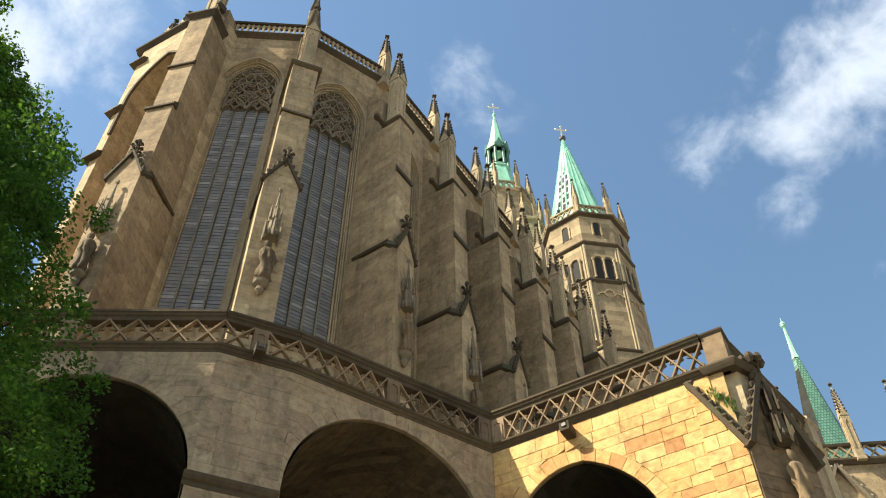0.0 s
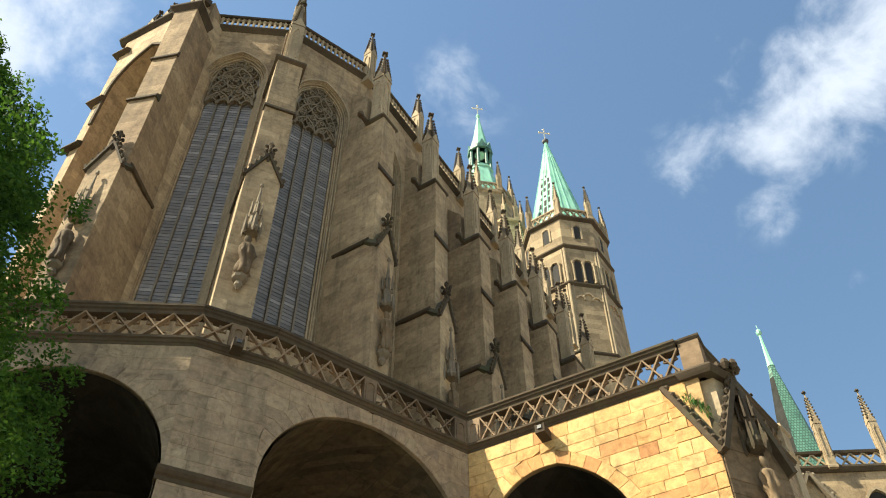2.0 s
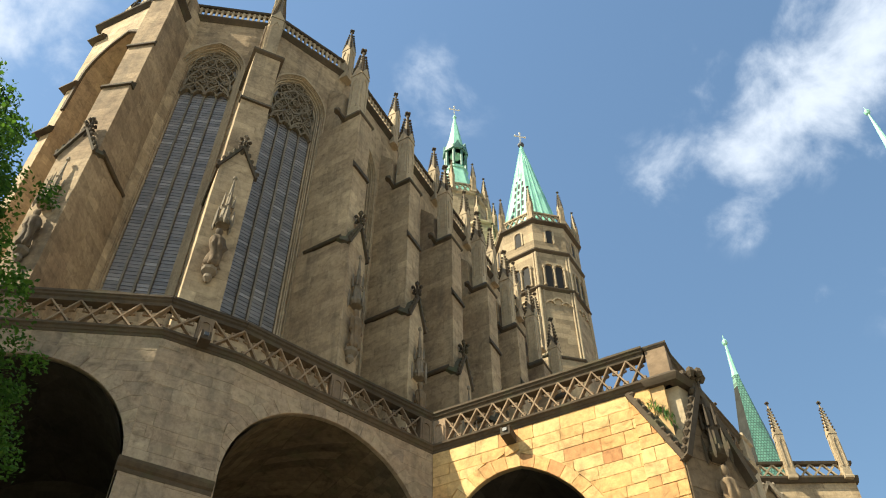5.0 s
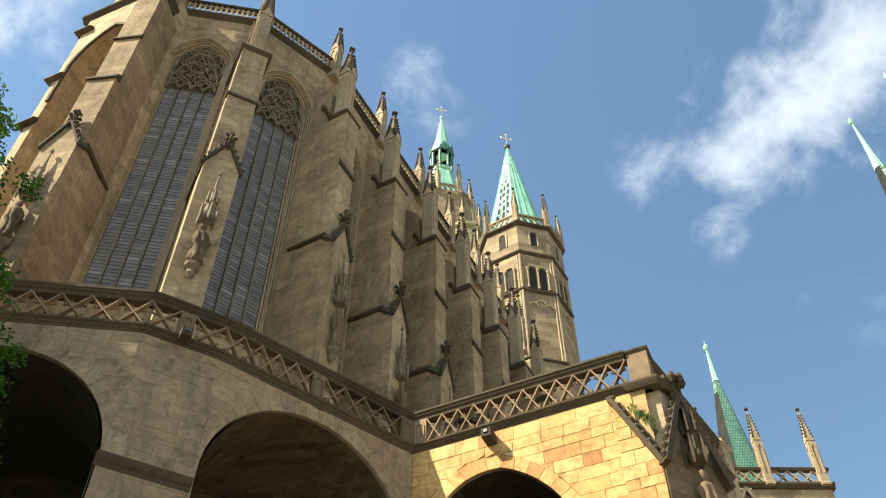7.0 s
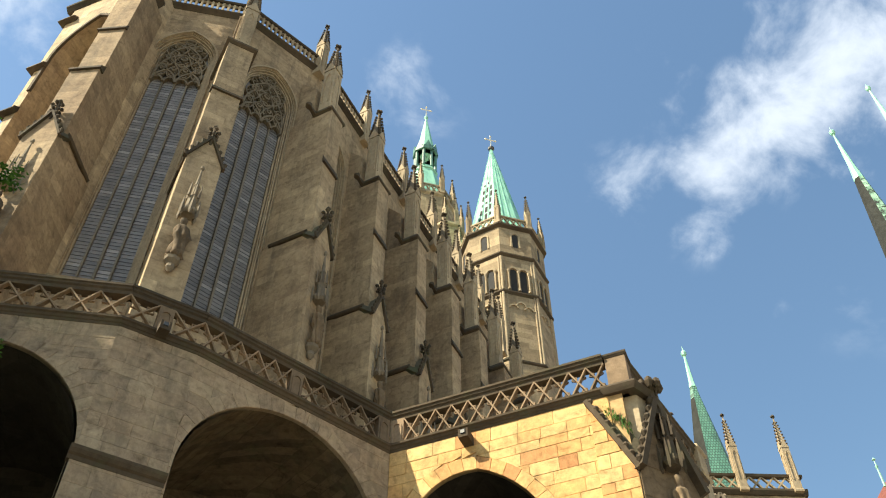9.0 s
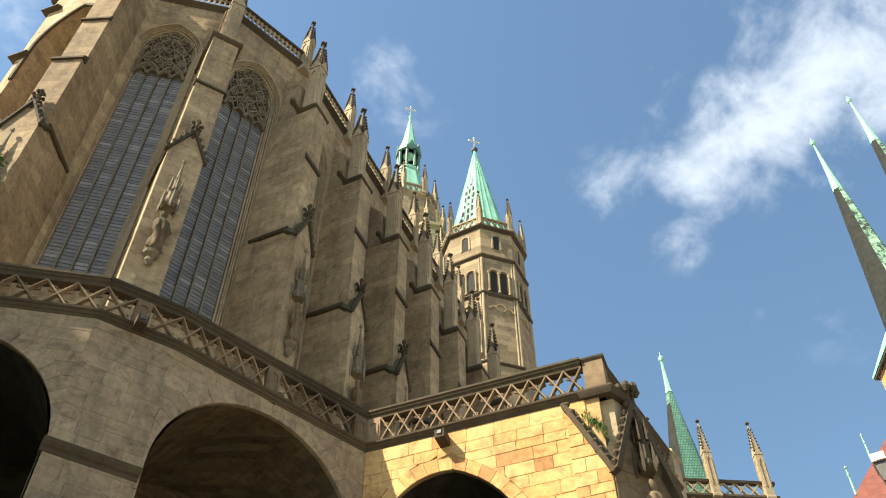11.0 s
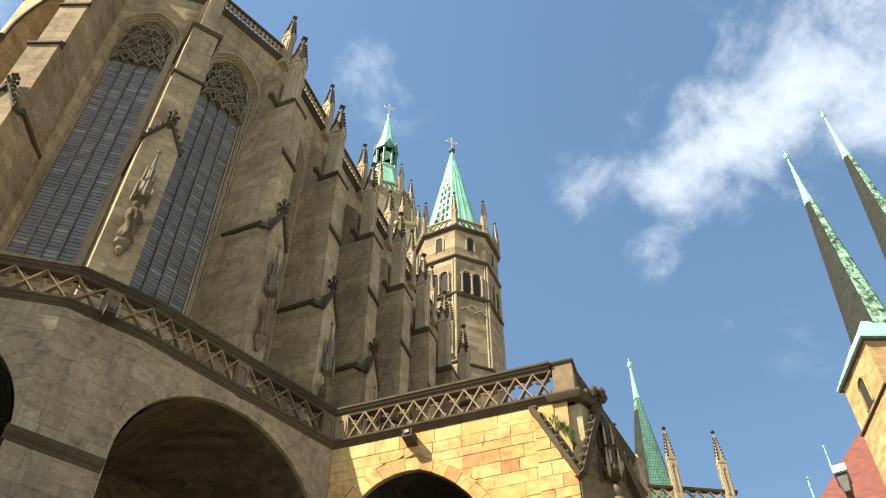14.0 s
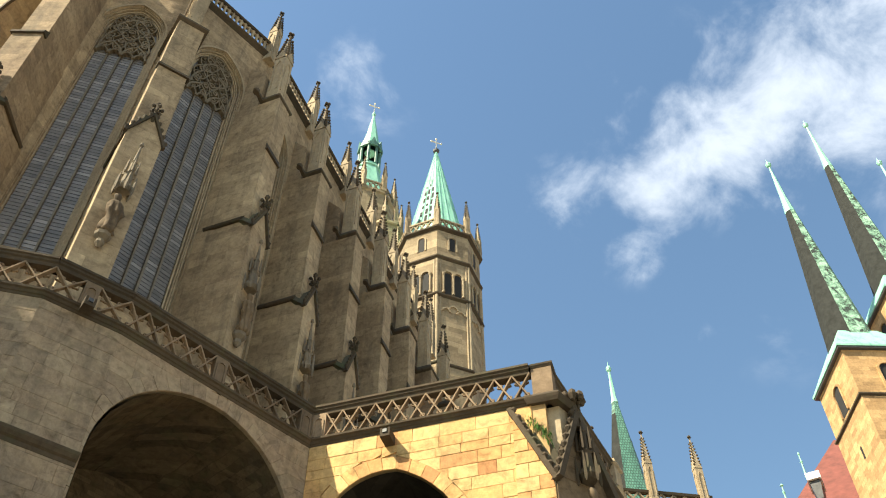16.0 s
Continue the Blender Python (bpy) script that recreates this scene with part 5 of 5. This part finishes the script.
E_BUT = thing("corner_buttress", at(along(P_C, AZ_C, 5.85), AZ_C), "corner buttress with crocketed gables and a statue, sun and shade in its colours", "buttress")
bm = bmesh.new()
box(bm, 0.0, 0.97, -0.10, 1.0, 6.0, 14.0)
prism_xz(bm, [(0.0, 14.0), (0.97, 14.0), (0.0, 16.3)], -0.08, 1.0)
part("body", bm, M_CORE, E_BUT)
rnd = random.Random(15)
zz = 9.6
while zz < 16.0:
    h = rnd.uniform(0.3, 0.46)
    lim = lambda z: 0.97 if z < 14.0 else 0.97 * (16.25 - z) / 2.25
    cut = rnd.uniform(0.3, 0.7)
    for xa, xb in ((0.0, cut), (cut, 9.0)):
        za, zb = zz + 0.006, min(zz + h, 16.2) - 0.006
        b0, b1 = min(xb, lim(za)), min(xb, lim(zb))
        if b0 - xa > 0.06:
            o = part("stone_block", poly_block([(xa + 0.005, za), (b0 - 0.005, za), (max(b1, xa + 0.02) - 0.005, zb), (xa + 0.005, zb)], rnd.uniform(0.03, 0.05), M_GOLD_SUN), M_GOLD_SUN, E_BUT)
            o.location.y = -0.10
    zz += h
bm = bmesh.new()
loft(bm, [[(-0.02, -0.12, 16.30), (0.97, -0.12, 13.98), (0.97, -0.02, 13.98), (-0.02, -0.02, 16.30)], [(0.2, 0.02, 16.35), (1.15, 0.12, 14.9), (1.15, 0.22, 14.8), (0.2, 0.12, 16.25)]])
part("gable_roof", bm, M_MOSS, E_BUT, "mossy stone slope")


def crocket_line(bm, pa, pb, n, y, size, side):
    for i in range(n):
        f = (i + 0.5) / n
        x, z = pa[0] + (pb[0] - pa[0]) * f, pa[1] + (pb[1] - pa[1]) * f
        stack(bm, 6, [(z - size * 0.2, size * 0.4), (z + size * 0.8, size), (z + size * 1.5, size * 0.75), (z + size * 1.9, size * 0.2)], i * 1.7, x + side * size * 0.8, y)


bm = bmesh.new()
path_bar(bm, [(-0.05, 16.38), (1.02, 13.95)], 0.13, 0.4, -0.05)
crocket_line(bm, (-0.05, 16.38), (1.02, 13.95), 9, -0.2, 0.085, 1)
part("crocketed_coping", bm, M_DRIP, E_BUT, "dark crocketed coping")
# return face with its own gable, statue and canopy; darker stone paints its shade
AZ_R = 22.0
RET = at(along(P_C, AZ_C, 6.83, -0.10), AZ_R)
RET_L = at(along(P_C, AZ_C, 5.85), AZ_C).inverted() @ RET
ret = new("return_face")
ret.parent, ret.matrix_basis = E_BUT, RET_L
bm = bmesh.new()
prism_xz(bm, [(0.0, 6.0), (1.85, 6.0), (1.85, 13.9), (0.85, 16.3), (0.0, 14.0)], 0.0, 0.28)
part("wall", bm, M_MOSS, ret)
zz = 9.6
while zz < 15.6:
    h = rnd.uniform(0.34, 0.5)
    lo = lambda z: 0.0 if z < 14.0 else 0.85 * (z - 14.0) / 2.3
    hi = lambda z: 1.85 if z < 13.9 else 1.85 - (z - 13.9) / 2.4
    cut = rnd.uniform(0.6, 1.2)
    for xa, xb in ((0.0, cut), (cut, 2.0)):
        za, zb = zz + 0.005, zz + h - 0.005
        a0, a1, b0, b1 = max(xa, lo(za)), max(xa, lo(zb)), min(xb, hi(za)), min(xb, hi(zb))
        if b1 - a1 > 0.08:
            part("stone_block", poly_block([(a0, za), (b0 - 0.005, za), (b1 - 0.005, zb), (a1, zb)], rnd.uniform(0.025, 0.04), M_STAT_SHADE), M_STAT_SHADE, ret)
    zz += h
for pa, pb, s in (((-0.03, 13.95), (0.85, 16.4), -1), ((1.9, 13.8), (0.85, 16.4), 1)):
    bm = bmesh.new()
    path_bar(bm, [pa, pb], 0.15, 0.42, -0.05)
    crocket_line(bm, pa, pb, 8, -0.15, 0.10, s)
    part("crocketed_coping", bm, M_DRIP, ret, "mossy crocketed coping")
bm = bmesh.new()
stack(bm, 8, [(15.9, 0.13), (16.3, 0.10), (16.4, 0.18), (16.5, 0.11), (16.72, 0.09), (16.8, 0.14)], 0, 0.85, -0.1)
for k in range(7):
    a = k * math.pi / 3.5 + 0.4
    stack(bm, 6, [(16.70 + 0.05 * (k % 2), 0.05), (16.86, 0.13), (16.98, 0.10), (17.06, 0.03)], a, 0.85 + 0.25 * math.cos(a), -0.1 + 0.25 * math.sin(a))
stack(bm, 8, [(16.8, 0.10), (17.02, 0.15), (17.14, 0.09), (17.22, 0.02)], 0, 0.85, -0.1)
tagged(part("finial", bm, M_DRIP, ret, "dark leafy finial"), kind="stuff")
sub_e = new("statue_niche")
sub_e.parent, sub_e.matrix_basis = E_BUT, RET_L @ pose(0.95, 0, 0)
niche(sub_e, 0.0, 12.1, big=True)
# weeds in the gable valley
bm = bmesh.new()
for i in range(70):
    x, y, a = rnd.uniform(0.35, 1.05), rnd.uniform(-0.18, 0.02), rnd.uniform(0, 6.28)
    z, L = 16.75 - 1.5 * x + y * 2.0 + rnd.uniform(-0.1, 0.1), rnd.uniform(0.15, 0.35)
    bm.faces.new([bm.verts.new(p) for p in ((x, y, z), (x + 0.03 * math.cos(a), y + 0.03 * math.sin(a), z + L * 0.6), (x + 0.1 * math.cos(a + 1), y + 0.1 * math.sin(a + 1), z + L), (x - 0.03, y, z + L * 0.5))])
WEEDS = bm
# end post of the side balustrade
bm = bmesh.new()
loft(bm, [[(x * k, y * k, z) for x, y in ((-0.3, -0.3), (0.3, -0.3), (0.3, 0.3), (-0.3, 0.3))] for z, k in ((9.0, 1.0), (16.9, 1.0), (17.0, 1.25), (17.15, 1.0), (17.85, 1.0), (17.9, 1.2), (18.0, 1.2), (18.1, 0.9))])
tagged(part("end_pier", bm, M_PLAIN, m=at(along(P_D, AZ_D, 5.35, 0.2), AZ_D)), "weathered stone pier ending the side balustrade", "pier", kind="structure")


# ---- tree ----
def bark_leaf():
    m, n, l, b = nodes_of("summer leaves")
    geo = n.new("ShaderNodeNewGeometry")
    c = ramp(n, l, geo.outputs["Random Per Island"], [(0.0, (0.022, 0.06, 0.010)), (0.5, (0.045, 0.115, 0.016)), (1.0, (0.09, 0.18, 0.028))])
    l.new(c, b.inputs["Base Color"])
    c = mix(n, l, 0.7, c, ramp(n, l, noise_tex(n, l, geo.outputs["Position"], 0.8, 4, 0.6), [(0.35, (0.5, 0.55, 0.6)), (0.65, (1.5, 1.35, 1.0))]), "MULTIPLY")
    l.new(c, b.inputs["Base Color"])
    b.inputs["Roughness"].default_value = 0.65
    b.inputs["Specular IOR Level"].default_value = 0.2
    tr = n.new("ShaderNodeBsdfTranslucent")
    l.new(mix(n, l, 0.5, c, (0.12, 0.24, 0.02)), tr.inputs["Color"])
    mx = n.new("ShaderNodeMixShader")
    mx.inputs[0].default_value = 0.35
    l.new(b.outputs[0], mx.inputs[1])
    l.new(tr.outputs[0], mx.inputs[2])
    l.new(mx.outputs[0], n["Material Output"].inputs["Surface"])
    return m


M_LEAF = bark_leaf()
M_BARK = plain("brown bark", (0.10, 0.075, 0.05), 0.9, 0.0, 0.4, 6.0)
TREE = (-9.0, 8.0)
E_TREE = thing("tree", pose(TREE[0], TREE[1], GROUND), "broad-leaved tree with dense fresh green foliage", "tree")
bm = bmesh.new()
stack(bm, 12, [(0, 0.42), (0.4, 0.32), (3.0, 0.26), (7.0, 0.2), (13.0, 0.12), (18.2, 0.02)])
part("trunk", bm, M_BARK, E_TREE)
rng = random.Random(5)


def crown_r(z):
    """Half width of the crown at height z above the ground."""
    return float(np.interp(z, (2.6, 4.5, 7.5, 10.5, 11.3, 12.4, 13.5, 14.9, 15.3, 16.8, 17.9, 18.5), (1.6, 3.9, 4.7, 4.95, 4.6, 3.7, 3.3, 3.0, 2.2, 1.75, 0.9, 0.3)))


for i in range(46):
    z = 3.0 + 14.4 * (i / 46.0)
    a = i * 2.4 + rng.uniform(-0.4, 0.4)
    r = crown_r(z + 0.8) * rng.uniform(0.6, 0.8)
    bm = bmesh.new()
    pts = [(0, 0, z - 0.6), (r * 0.5 * math.cos(a), r * 0.5 * math.sin(a), z - 0.1), (r * math.cos(a + 0.15), r * math.sin(a + 0.15), z + 0.8)]
    loft(bm, [[(p[0] + w * math.cos(t), p[1] + w * math.sin(t), p[2]) for t in (0, 1.57, 3.14, 4.71)] for p, w in zip(pts, (0.07, 0.045, 0.012))])
    part("branch", bm, M_BARK, E_TREE)
nr = np.random.RandomState(3)
Q, K, N = 210, 3200, 130
qz = 3.4 + 13.3 * (np.arange(Q) + nr.rand(Q)) / Q
qa = np.arange(Q) * 2.39996 + 0.5 * nr.rand(Q)
qr = np.array([max(0.15, crown_r(z) - 0.75) for z in qz]) * (0.78 + 0.24 * nr.rand(Q))
lump = np.stack([qr * np.cos(qa), qr * np.sin(qa), qz], 1)
own = nr.randint(0, Q, K)
D = nr.normal(0, 1, (K, 3))
D /= np.linalg.norm(D, axis=1, keepdims=True)
C = lump[own] + D * (0.35 + 0.55 * nr.rand(K, 1)) * np.array([1, 1, 0.8])
P = nr.normal(0, 1, (K, N, 3))
P /= np.linalg.norm(P, axis=2, keepdims=True)
P *= ((0.20 + 0.22 * nr.rand(K, 1)) * nr.rand(K, N) ** 0.45)[..., None] * np.array([1, 1, 0.75])
P = (P + C[:, None]).reshape(-1, 3)
U = nr.normal(0, 1, P.shape) * np.array([1, 1, 0.5])
U /= np.linalg.norm(U, axis=1, keepdims=True)
V = np.cross(U, nr.normal(0, 1, P.shape))
V /= np.linalg.norm(V, axis=1, keepdims=True)
S = 0.026 + 0.022 * nr.rand(len(P), 1)
U, V = U * S, V * S * 0.58
verts = np.stack([P - U, P + V - U * 0.2, P + U, P - V - U * 0.2], 1).reshape(-1, 3).tolist()
faces = np.arange(len(verts)).reshape(-1, 4).tolist()
me = bpy.data.meshes.new("crown")
me.from_pydata(verts, [], faces)
me.materials.append(M_LEAF)
tagged(place("crown", me, E_TREE, "dense green leaves"), kind="stuff")

copy_thing(E_TREE, Matrix.LocRotScale((-16.8, 14.6, GROUND), Euler((0, 0, 2.0)), (1.0, 0.95, 1.66)))
tagged(part("weeds", WEEDS, M_LEAF, m=at(along(P_C, AZ_C, 5.85), AZ_C)), "small green weeds rooted in the stonework", "weeds", kind="stuff")
